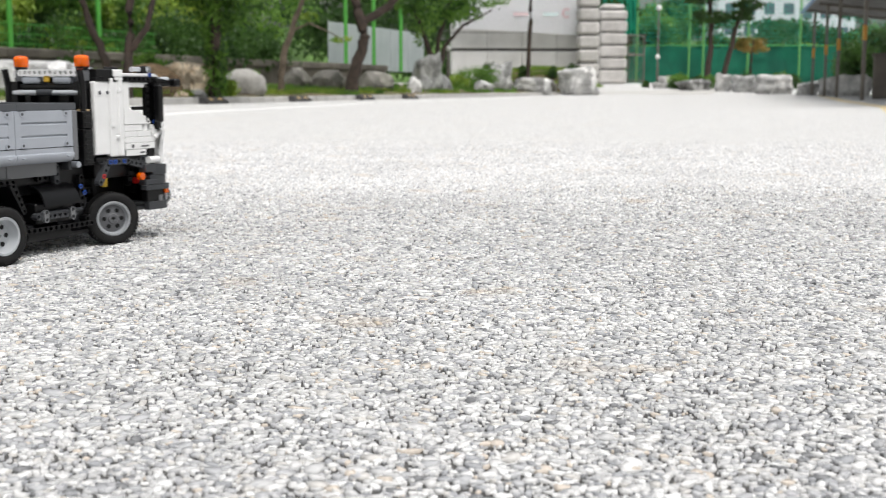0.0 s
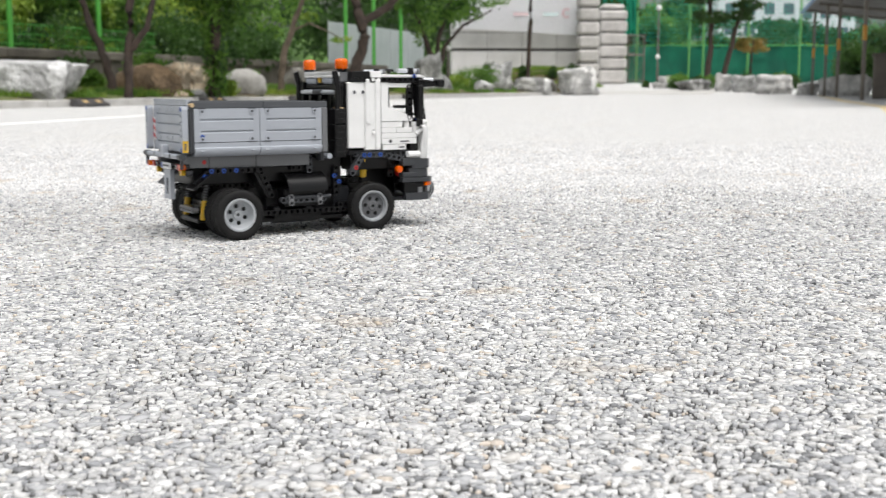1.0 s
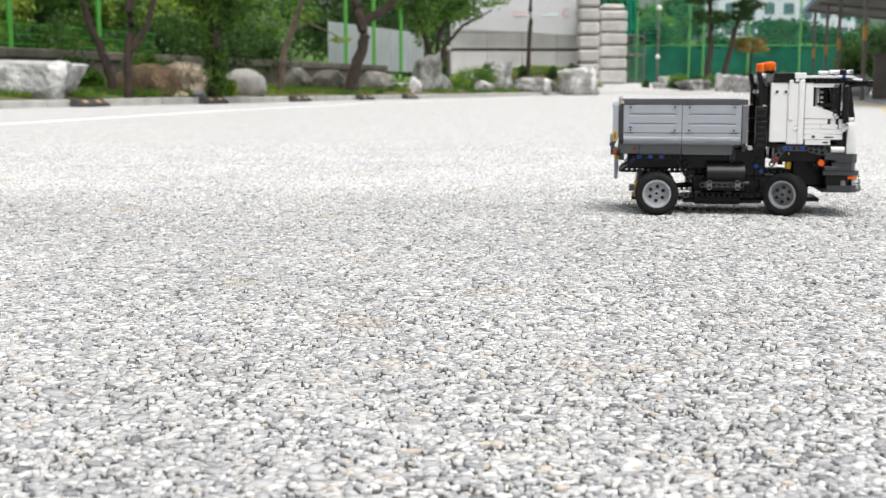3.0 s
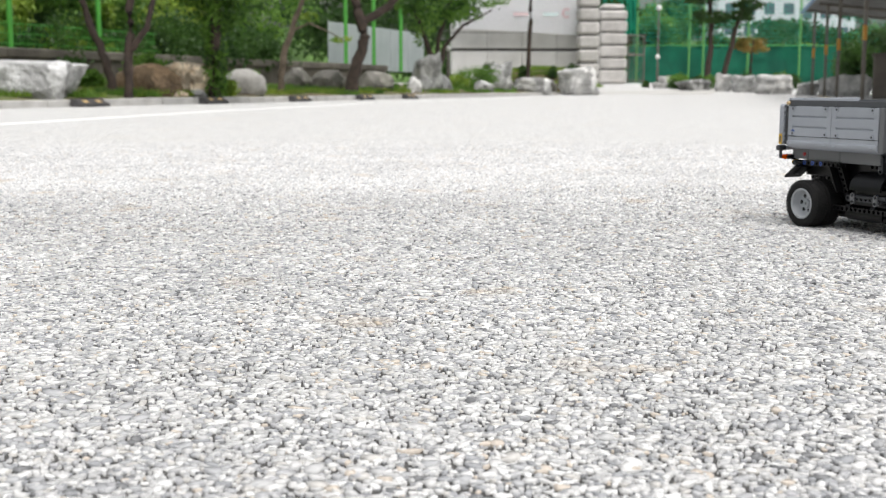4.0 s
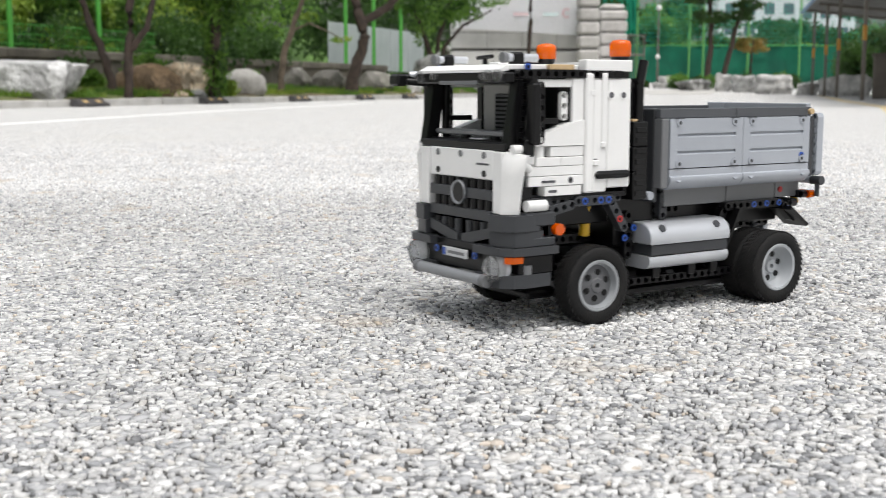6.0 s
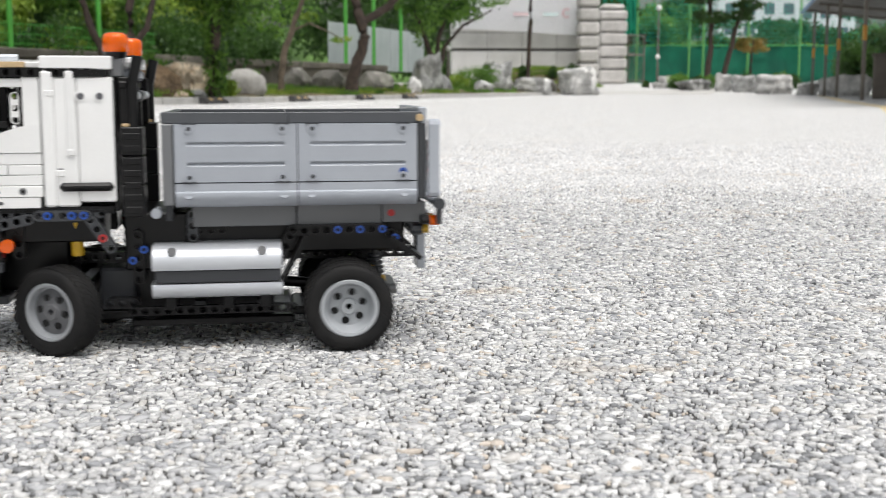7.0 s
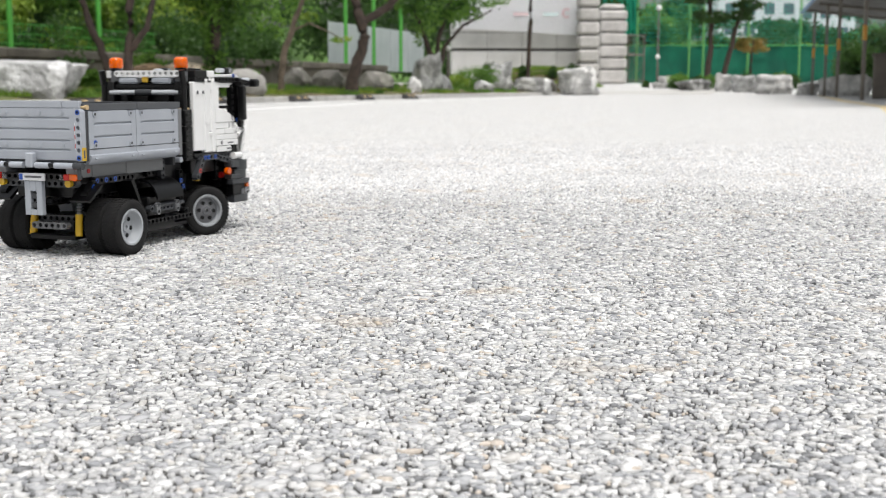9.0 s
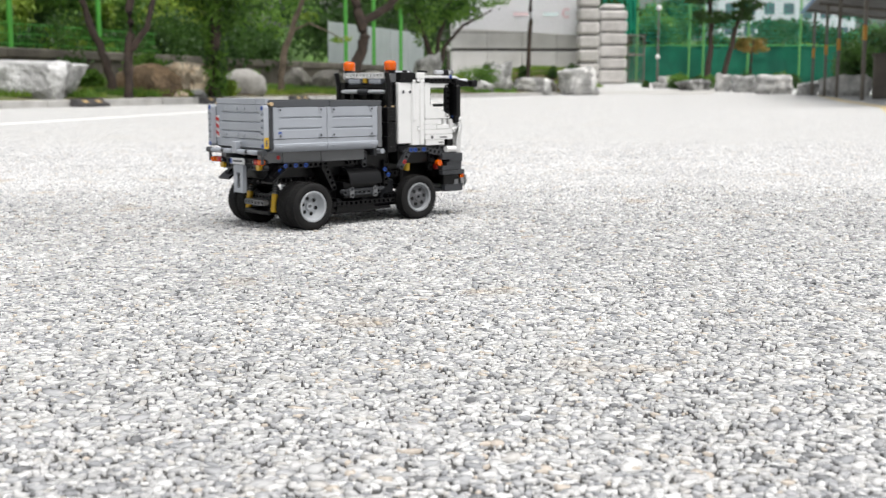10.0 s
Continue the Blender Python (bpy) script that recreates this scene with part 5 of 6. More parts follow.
# hanging tow panel with a slot
bm = bmesh.new()
for a in ((-11.5, -4, 48, 85), (4, 11.5, 48, 85), (-4, 4, 48, 54), (-4, 4, 74, 85)):
    box(bm, -63, -57, a[0], a[1], a[2], a[3], 0.4)
tp("tow_panel", bm, LGREY, "light grey hanging panel with a slot")
tbox("slot_back", BLACK, -58, -56.5, -4, 4, 54, 74, 0)
for z in (59, 69):
    bm = bmesh.new()
    cyl(bm, (-58, 0, z), (-61.5, 0, z), 3.3, seg=10)
    tp("slot_axle", bm, DGREY, "", None, 40)

# tipper tub
# skirts: the tub's light grey with its shade put into a darker grey
both(lambda s: beam("tub_skirt", MGREY, (-46, s * 44, 93), (1, 0, 0), (0, 1, 0), 3))
for s in (1, -1):
    sbox("tub_skirt", MGREY, -26, 34.6, s, 40, 50, 87, 103, 0.6)
    sbox("tub_skirt", MGREY, 35.4, 108, s, 40, 50, 87, 103, 0.6)
    sbox("tub_skirt", MGREY, -58, -26.6, s, 40, 50, 88, 103, 0.6)
    tcyl("pin", RED, (-33, s * 49.6, 95), (-33, s * 50.8, 95), 2.6)
    for n, (a, b) in enumerate(((-50, 33.6), (34.4, 118))):
        # lower chute with its rounded lip
        bm = bmesh.new()
        prof = [(s * y, z) for y, z in ((55, 103), (58.5, 102), (62, 103), (65.2, 105.2), (67.2, 108), (68, 110.6), (67.6, 112.6), (66, 113.6), (66, 119), (61, 119), (61, 108), (57, 105))]
        prism(bm, prof, "x", a, b)
        low = tp("side_panel", bm, LGREY, "light grey panel with a rounded lower lip", None, 30)
        for x in (a + 9, b - 9):
            bm = bmesh.new()
            cyl(bm, (x, s * 65.2, 110.5), (x, s * 67.6, 111.5), 3.2, seg=10)
            tp("boss", bm, LGREY, "", low, 40)
        # upper wall panel with two ribs, and notch shade laid on as dark strips at the corners
        bm = bmesh.new()
        cut_z = [(66.2, 119.8)]
        for z in (132.5, 146.5):
            cut_z += [(66.2, z - 1.9), (64.3, z + 0.1), (64.3, z + 1.3), (66.2, z + 1.3)]
        prism(bm, [(s * y, z) for y, z in [(61, 119.8)] + cut_z + [(66.2, 160), (61, 160)]], "x", a + 8.5, b - 8.5)
        up = tp("side_panel", bm, LGREY, "light grey wall panel with two grooves")
        bm = bmesh.new()
        bm.free()
        for x0, x1 in ((a, a + 8.5), (b - 8.5, b)):
            sbox("panel_end", LGREY, x0, x1, s, 61, 66.25, 119.8, 160, 0.0, "", up)
        for x in (a + 10, b - 10):
            for z in (156.6, 123.2):
                bm = bmesh.new()
                cyl(bm, (x, s * 65.6, z), (x, s * 67.2, z), 3.3, seg=12)
                o = tp("boss", bm, LGREY, "", up, 40)
                bm = bmesh.new()
                cyl(bm, (x, s * 66, z), (x, s * 67.4, z), 1.6, seg=8)
                tp("boss_slot", bm, DGREY, "", up)
                # thin dark strip in place of the shaded gap at the boss
                bm = bmesh.new()
                box(bm, x - 5.2, x + 5.2, min(s * 66, s * 66.95), max(s * 66, s * 66.95), z + (3.0 if z > 140 else -3.8), z + (3.8 if z > 140 else -3.0))
                tp("boss_notch", bm, DGREY, "", up)
    pin(BLUE, (-40, s * 66.6, 126), (0, s, 0), None, 3.0)
    sbox("corner_post", MGREY, 119, 126.5, s, 56, 66, 104, 160, 0.8)
    sbox("top_rail", RAIL_GREY, -54, 40, s, 58, 64, 160.3, 168, 0.5)
    sbox("top_rail", RAIL_GREY, 40.5, 127, s, 58, 64, 160.3, 168, 0.5)
    sbox("inner_wall", DGREY, -52, 119, s, 57.6, 60.8, 105, 160, 0.2)
    sbox("corner_post", DGREY, -56, -50.6, s, 58, 66, 107, 160, 0.5)
    tcyl("pin", TAN, (-52, s * 60, 164), (-52, s * 67, 164), 2.6, label="tan connector pin")
    # tail posts with open holes
    beam("tail_post", LGREY, (-62, s * 64.4, 111), (0, 0, 1), (1, 0, 0), 7, 7.6, 7.6, "light grey beam with open holes")
    pin(BLUE, (-65.8, s * 64.4, 111), (-1, 0, 0))
    pin(BLUE, (-65.8, s * 64.4, 159), (-1, 0, 0))
    tcyl("hinge_tube", LGREY, (-66, s * 8, 102.5), (-66, s * 26, 102.5), 3.4)
    tcyl("hinge_tube", BLACK, (-66, s * 26, 102.5), (-66, s * 33, 102.5), 2.6)
    tcyl("hinge_tube", LGREY, (-66, s * 33, 102.5), (-66, s * 58, 102.5), 3.4)
    tcyl("hinge_joint", DGREY, (-66, s * 58, 102.5), (-66, s * 69, 102.5), 4)
    tcyl("hinge_pin", DGREY, (-66, s * 64, 102), (-66, s * 64, 88), 2.2)
    st = sbox("stripe_sticker", STICKER, -61.5, -61.0, s, 49.5, 57, 119, 148, 0, "white sticker with red bars")
    st.location = (0.0035, s * 0.0042, 0)
    bm = bmesh.new()
    for k in range(3):
        z = 121 + k * 9.2
        prism(bm, [(s * 49.6, z), (s * 56.9, z + 3.5), (s * 56.9, z + 8), (s * 49.6, z + 4.5)], "x", -61.9, -61.5)
    tp("red_bar", bm, RED_STICKER, "red bars", st)
sbox("sticker", YELLOW, -65.5, -59, -1, 68.3, 68.8, 108, 122, 0, "yellow warning sticker")
sbox("sticker_mark", PRINT_DARK, -63.5, -61, -1, 68.8, 69.0, 111, 119, 0)
tbox("tub_floor", DGREY, -54, 120, -58, 58, 103.5, 106, 0.3)
tbox("front_wall", DGREY, 121, 126, -55.6, 55.6, 92, 168, 0.8)
tbox("front_wall", LGREY, 119.2, 120.8, -55, 55, 108, 160, 0.3)
bm = bmesh.new()
side_z = [(-61, 108)]
for z in (119, 129, 141, 153):
    side_z += [(-61, z - 1.7), (-59.2, z), (-59.2, z + 1.1), (-61, z + 1.1)]
prism(bm, [(-55.5, 108)] + side_z + [(-61, 163), (-55.5, 163)], "y", -47, 47)
gate_ob = tp("tailgate", bm, LGREY, "light grey tailgate with long grooves")
for y0, y1 in ((-60, -47), (47, 60)):
    tbox("panel_end", LGREY, -61.05, -55.5, y0, y1, 108, 163, 0, "", gate_ob)
tbox("tailgate_top", LGREY, -61, -55.5, -37, 60, 163.4, 171, 0.5, "", gate_ob)
tbox("tailgate_top", LGREY, -61, -55.5, -60, -38, 163.4, 171, 0.5, "", gate_ob)
for y in (-37, -8, 8, 37):
    for z in (124, 158.5):
        bm = bmesh.new()
        cyl(bm, (-61.7, y, z), (-60, y, z), 3.1, seg=12)
        cyl(bm, (-62.2, y, z), (-61, y, z), 1.7, seg=8)
        tp("boss", bm, LGREY, "", gate_ob, 40)
gate_ob.location = (0.0035, 0, 0)
tbox("tailgate_clip", LGREY, -70, -61, -6, 4, 100, 116, 1.5)
beam("tipping_beam", BLACK, (100, -20, 96), (-1, 0, 0), (0, 1, 0), 18)
beam("tipping_beam", BLACK, (100, 20, 96), (-1, 0, 0), (0, 1, 0), 18)
both(lambda s: beam("tipping_frame", DGREY, (108, s * 46, 80), (0, 0, 1), (0, 1, 0), 3))
both(lambda s: beam("tipping_frame", BLACK, (128, s * 40, 84), (-1, 0, 0), (0, 1, 0), 6))
both(lambda s: tcyl("tipping_joint", LGREY, (132, s * 44, 98), (132, s * 60, 98), 3.6))

# columns behind the cab
for s in (1, -1):
    sbox("air_column", BLACK, 139, 154, s, 46, 63, 96, 118, 0.8)
    sbox("air_column", BLACK, 139, 154, s, 46, 63, 118.4, 138, 0.8)
    sbox("air_column", BLACK, 139, 154, s, 46, 63, 138.4, 158, 0.8)
    for k in range(7):
        sbox("column_fin", BLACK, 141, 152, s, 63, 64, 99 + k * 8.4, 103.4 + k * 8.4, 0.3)
    sbox("column_tile", TAN, 143, 153, s, 50, 60, 158.2, 160.2, 0.2)
    sbox("air_column", BLACK, 145, 155, s, 44, 56, 158, 192, 0.8)
    tcyl("exhaust_pipe", BLACK, (145, s * 58, 158), (145, s * 58, 188), 3.6)
    tcyl("exhaust_tip", BLACK, (145, s * 58, 188), (141, s * 58, 206), 3.8)
    sbox("beacon_stand", MGREY, 152, 163, s, 41, 53, 192, 205, 0.8)
    tcyl("beacon_base", BLACK, (156.6, s * 47.3, 205), (156.6, s * 47.3, 209), 6.8, 8)
    bm = bmesh.new()
    base = Vector((156.6, s * 47.3, 0))
    prof = [(8.0, 209), (8.6, 210), (8.6, 218.5), (7.9, 220.5), (5.6, 222), (0.1, 222.6)]
    rings = [[bm.verts.new(base + Vector((r * math.cos(a * math.pi / 10), r * math.sin(a * math.pi / 10), z))) for a in range(20)] for r, z in prof]
    for p, q in zip(rings, rings[1:]):
        for k in range(20):
            bm.faces.new((p[k], p[(k + 1) % 20], q[(k + 1) % 20], q[k]))
    bm.faces.new(list(reversed(rings[0])))
    tp("beacon", bm, AMBER, "clear orange beacon", None, 40)
    tcyl("beacon_core", YELLOW, (156.6, s * 47.3, 209.3), (156.6, s * 47.3, 216), 3)
tbox("cab_back", BLACK, 156, 160, -58, 58, 100, 190, 0.6)
tbox("roof_crossbar", BLACK, 149, 155, -57, 57, 184, 189, 0.8)
beam("roof_beam", WHITE, (150, -48, 202), (0, 1, 0), (1, 0, 0), 12, label="white beam with open holes")
tbox("roof_block", LGREY, 146, 158, 10, 38, 189.5, 197.6, 2.2)
tbox("roof_block", LGREY, 146, 158, -38, -10, 189.5, 197.6, 2.2)
tbox("roof_bush", YELLOW, 147, 150, -5, 4, 191, 199, 1)
tcyl("air_hose", SILVER, (147, -50, 179), (147, -12, 179), 3.2)
tcyl("air_hose", SILVER, (147, 12, 179), (147, 50, 179), 3.2)
tcyl("air_hose", DGREY, (147, -12, 179), (147, 12, 179), 4.2)
for y in (-30, 0, 30):
    beam("back_beam", BLACK, (152, y, 120), (0, 0, 1), (0, 1, 0), 8)

# cab
for s in (1, -1):
    # sleeper side with raised ridges
    sbox("sleeper_panel", WHITE, 158, 181.6, s, 56, 63, 107, 192, 1.0)
    sbox("sleeper_panel", WHITE, 182, 197, s, 56, 63.4, 104, 192, 1.2)
    sbox("sleeper_ridge", WHITE, 196.6, 205, s, 56, 64.8, 104, 196, 1.4)
    sbox("sleeper_ridge", WHITE, 183, 189, s, 63, 64.6, 140, 196, 0.8)
    if s > 0:
        sbox("sleeper_roof_tile", WHITE, 158, 205, s, 54, 64, 197, 206, 0.6)
        sbox("grab_handle", BLACK, 159, 195, s, 62, 66.5, 114.6, 120.6, 2.2, "black grab handle")
    else:
        sbox("sleeper_roof_block", BLACK, 163, 190, s, 44, 63, 193, 206, 0.8, "black roof block")
        sbox("sleeper_roof_tile", WHITE, 190.4, 206, s, 50, 64, 193, 206, 0.6)
    sbox("sleeper_notch", BLACK, 161, 186, s, 56, 63.6, 192.4, 196.6, 0.3, "black strip under the roof edge")
    for x in (166.5, 179):
        tcyl("pin_hole_rim", WHITE, (x, s * 62.6, 179), (x, s * 63.7, 179), 3.6)
        tcyl("pin_hole", PRINT_DARK, (x, s * 63.5, 179), (x, s * 63.9, 179), 2.4)
    for x, z in ((199, 181), (194, 127), (186.5, 141)):
        sbox("side_clip", WHITE, x - 2.6, x + 2.6, s, 62.5, 65.2, z - 2.4, z + 2.4, 0.8)
        sbox("clip_gap", PRINT_DARK, x - 2.2, x + 2.2, s, 63.0, 63.9, z + 2.5, z + 3.4)
    # door: rows of plates
    for x0, x1, z0, z1, dy in ((208, 243, 103.5, 110.8, 0.4), (206, 259, 111.2, 118.6, 0.8), (206, 259.5, 119, 125.8, 0.4), (206, 228, 126.2, 132.8, 0.2), (228.5, 252, 126.2, 132.8, 0.6), (206, 238, 133.2, 140.8, 0.0)):
        sbox("door_plate", WHITE, x0, x1, s, 54, 63.4 + dy, z0, z1, 0.35)
    sbox("door_print", PRINT_DARK, 234, 247, s, 64.2, 64.45, 113.6, 115.4)
    sbox("door_print", PRINT_DARK, 232, 240, s, 63.7, 64.0, 106, 108)
    pin(MGREY, (219, s * 64.0, 115), (0, s, 0), None, 2.6)
    bm = bmesh.new()
    prism(bm, [(206, 141.2), (252, 141.2), (253, 144), (250, 147.5), (240, 152), (220, 158.5), (206, 160.5)], "y", min(s * 54, s * 64), max(s * 54, s * 64))
    tp("door_sill", bm, WHITE, "white sloping sill fairing")
    tcyl("door_stud", WHITE, (246, s * 59, 132), (246, s * 59, 140.8), 4)
    tcyl("door_stud", WHITE, (257, s * 59, 126), (257, s * 59, 140), 4)
    sbox("door_frame", WHITE, 206, 217, s, 54, 63, 158, 192, 0.6)
    sbox("door_frame", WHITE, 206, 252, s, 54, 62, 185, 191, 0.6)
    sbox("window_frame", BLACK, 216.5, 220, s, 53, 60, 150, 185, 0.3)
    sbox("window_frame", BLACK, 251, 256, s, 53, 60, 142, 190, 0.6)
    sbox("window_frame", BLACK, 228, 252, s, 55, 60, 158, 162, 0.4)
    sbox("seat", DGREY, 214, 232, s, 16, 46, 108, 138, 3)
    sbox("seat_side", BLACK, 206, 216, s, 48, 53, 118, 189, 1.0)
    # windscreen pillar and side bars
    bm = bmesh.new()
    prism(bm, [(258, 190), (268, 190), (276, 140), (264, 140)], "y", min(s * 52, s * 61), max(s * 52, s * 61))
    tp("windscreen_pillar", bm, BLACK)
    beam("pillar_beam", BLACK, (267, s * 62, 146), (-0.12, 0, 1), (0, 1, 0), 6, 6, 4)
    beam("roof_rail", BLACK, (170, s * 61, 195), (1, 0, 0), (0, 1, 0), 13, 6, 6)
    # mirror
    sbox("mirror", BLACK, 256, 264, s, 66, 76, 143, 188, 1.4)
    sbox("mirror_foot", BLACK, 258, 266, s, 64, 70, 134, 147, 1.0)
    tcyl("mirror_arm", BLACK, (260, s * 58, 188), (260, s * 71, 188), 2.6)
    tcyl("mirror_arm", BLACK, (260, s * 71, 184), (260, s * 71, 192), 3)
    pin(BLUE, (262, s * 62, 143), (0, s, 0))
    # roof lamps
    tcyl("roof_tube", SILVER, (240, s * 47, 207), (268, s * 47, 207), 3.0)
    tcyl("roof_tube_end", MGREY, (268, s * 47, 207), (272, s * 47, 207), 4)
    sbox("roof_clip", BLACK, 254, 263, s, 42, 52, 201, 211, 1.5)
    pin(BLUE, (258, s * 60.5, 200), (0, s, 0))
tcyl("antenna", BLACK, (250, -6, 203), (250, -6, 208), 2)
tcyl("antenna", BLACK, (250, -16, 208), (250, 4, 209), 1.6)
tcyl("front_mirror_arm", BLACK, (262, -64, 194), (288, -69, 193), 2.6)
tcyl("front_mirror_arm", BLACK, (262, -60, 188), (288, -68, 190), 3)
tbox("front_mirror", BLACK, 285, 296, -78, -64, 186, 196, 2)
tcyl("front_mirror_clip", SILVER, (270, -64, 195), (282, -68, 195), 3)
tbox("roof", WHITE, 158, 206, -52, 52, 197, 202, 0.5, "white roof plate")
tbox("roof", WHITE, 206.4, 272, -56, 56, 198, 202, 0.6, "white roof plate")
bm = bmesh.new()
prism(bm, [(272, 202), (272, 197.5), (280, 196), (280, 198)], "y", -56, 56)
tp("roof_lip", bm, WHITE)
tbox("roof_lining", BLACK, 168, 270, -54, 54, 191, 197.4, 0.5)
tbox("roof_tan_plate", TAN, 215, 238, 57, 62, 198, 202, 0.3)
tbox("sun_visor", BLACK, 270, 279, -62, 62, 188, 196, 1.2)
tbox("visor_strip", MGREY, 278, 280.2, -26, 26, 187, 190, 0.4)
for y in (-54, -34, 34, 42, 54):
    tcyl("visor_lamp", LENS, (278, y, 193.5), (282, y, 193.5), 4.4 if abs(y) > 40 else 3, label="clear round visor lamp")
# inside the cab
tbox("cab_rear_panel", DGREY, 204, 208, -50, 50, 104, 191, 0.5)
scr = tbox("bunk_panel", BUNK, 222, 226, -43, 34, 139, 188, 1.5)
tbox("bunk_grille", MGREY, 226, 227.5, -24, 20, 150, 180, 1, "", scr)
bm = bmesh.new()
for k in range(8):
    box(bm, 227.4, 228.2, -22, 18, 152 + k * 3.4, 153.6 + k * 3.4)
tp("grille_slat", bm, BLACK, "", scr)
tbox("dashboard", BLACK, 246, 272, -54, 54, 128, 145, 1.5)
tbox("dashboard_tray", MGREY, 252, 268, -50, 46, 148, 152, 0.8)
tbox("dashboard_tile", SILVER, 262, 270, 2, 20, 145, 146.2, 0.3)
tcyl("dashboard_post", BLACK, (258, -20, 145), (258, -20, 148), 4)
tcyl("dashboard_post", BLACK, (258, 20, 145), (258, 20, 148), 4)
tbox("cab_floor", DGREY, 160, 268, -54, 54, 98, 104, 0.5)
tbox("windscreen_sill", BLACK, 264, 276.5, -58, 58, 138, 144, 1)
# face: white bonnet, corner fairings, grille
bonnet = tbox("bonnet", WHITE, 266, 277, -44, 44, 115.5, 138, 0.8, "white bonnet panel")
for y in (-32, 0, 32):
    tcyl("bonnet_pin", MGREY, (276.4, y, 134), (277.6, y, 134), 2.6, parent=None)
for y in (-32, 32):
    tcyl("bonnet_pin", BLACK, (276.4, y, 120), (277.6, y, 120), 2.6)
tbox("bonnet_print", PRINT_DARK, 277, 277.3, 22, 38, 126.5, 128, 0)
for s in (1, -1):
    sbox("fairing_plate", WHITE, 266, 278.5, s, 44.8, 57, 91, 137.5, 0.8, "white plate beside the grille")
    bm = bmesh.new()
    edge_in = [(138, 57.6), (130, 57.6), (118, 57.4), (106, 57.2), (98, 56.6), (91, 56)]
    edge_out = [(135.5, 70), (131, 70.4), (121, 67.6), (109, 64.6), (99, 63), (91, 62)]
    cols = []
    for (zi, yi), (zo, yo) in zip(edge_in, edge_out):
        ring = []
        for t, fwd in ((0, 279.5), (0.35, 278.5), (0.7, 275), (1, 269), (1, 265.5), (0.6, 270.5), (0, 274)):
            back = 3.5 if zi > 134 else 0.0
            ring.append(bm.verts.new((fwd - back, s * (yi + (yo - yi) * t), zi + (zo - zi) * t)))
        cols.append(ring)
    for p, q in zip(cols, cols[1:]):
        for k in range(7):
            bm.faces.new((p[k], p[(k + 1) % 7], q[(k + 1) % 7], q[k]))
    bm.faces.new(cols[0])
    bm.faces.new(list(reversed(cols[-1])))
    bmesh.ops.recalc_face_normals(bm, faces=bm.faces)
    tp("corner_fairing", bm, WHITE, "white curved corner fairing", None, 35)
    tcyl("fairing_knob", WHITE, (266, s * 63, 139.5), (274, s * 63, 139.5), 3.6)
    if s > 0:
        beam("window_beam", WHITE, (222.5, s * 58, 163), (0, 0, 1), (0, 1, 0), 3, 6, 4)
    beam("window_beam", BLACK, (248, s * 62, 146), (0, 0, 1), (0, 1, 0), 6, 6.5, 5)
    sbox("fairing_gap", BLACK, 252, 263.6, s, 50, 60, 98, 134, 0.8)
    sbox("fairing_step", WHITE, 254, 263.6, s, 58, 65, 128, 137, 0.8)
    tcyl("fairing_hinge", WHITE, (258, s * 64, 124), (268, s * 64, 131), 3.2)
    bm = bmesh.new()
    prism(bm, [(250, s * 67), (264, s * 70), (274, s * 68), (281, s * 60), (282.5, s * 45.5), (266, s * 45), (250, s * 58)], "z", 78.5, 90.6)
    tp("corner_block", bm, DGREY, "", None, 35)
    bm = bmesh.new()
    prism(bm, [(246, s * 66), (264, s * 69), (273, s * 67), (279, s * 60), (281, s * 45), (266, s * 45), (246, s * 58)], "z", 67, 78.2)
    tp("corner_block", bm, DGREY, "", None, 35)
    sbox("door_step", DGREY, 236, 264, s, 56, 68, 82, 92, 0.8)
    sbox("door_step", DGREY, 236, 268, s, 56, 68, 66.5, 73, 0.8)
    tcyl("fairing_end", WHITE, (244, s * 65, 97), (262, s * 65, 97), 4.4, label="white rounded end piece")
    # bumper
    bm = bmesh.new()
    prism(bm, [(234, s * 70), (262, s * 72), (276, s * 70), (284, s * 62), (286, s * 30), (278, s * 30), (268, s * 60), (234, s * 62)], "z", 60.5, 66.5)
    tp("bumper_top", bm, DGREY, "", None, 35)
    bm = bmesh.new()
    prism(bm, [(240, s * 68), (262, s * 70), (274, s * 68), (282, s * 60), (284, s * 30), (276, s * 30), (266, s * 58), (240, s * 60)], "z", 36, 46)
    tp("bumper_base", bm, DGREY, "", None, 35)
    sbox("bumper_side", BLACK, 238, 270, s, 58, 68, 46, 60, 0.8)
    tcyl("headlamp", LENS, (276, s * 54, 50.5), (286.5, s * 54, 50.5), 10, label="clear round headlamp", seg=24)
    tcyl("headlamp_ring", SILVER, (275, s * 54, 50.5), (279, s * 54, 50.5), 10.6, seg=24)
    for k in range(6):
        a = k * math.pi / 3
        tcyl("lamp_facet", LENS, (286.3, s * 54 + 6 * math.cos(a), 50.5 + 6 * math.sin(a)), (287.2, s * 54 + 6 * math.cos(a), 50.5 + 6 * math.sin(a)), 1.8, seg=8)
    bm = bmesh.new()
    prism(bm, [(268, s * 70.4), (276, s * 69), (281, s * 64.5), (279, s * 62), (268, s * 66)], "z", 55, 60)
    tp("indicator", bm, AMBER, "clear orange corner indicator")
    tcyl("corner_stud", MGREY, (262, s * 66, 46), (262, s * 66, 53), 4.2)
    tcyl("side_marker", AMBER, (231, s * 62, 78), (231, s * 67.5, 78), 4.6, label="clear orange side marker")
    pin(BLUE, (282, s * 27, 57), (1, 0, 0))
    # wheel arch
    beam("arch_beam", DGREY, (240, s * 60, 91), (-0.98, 0, 0.2), (0, 1, 0), 4)
    beam("arch_beam", DGREY, (210, s * 60, 98), (-1, 0, 0), (0, 1, 0), 5)
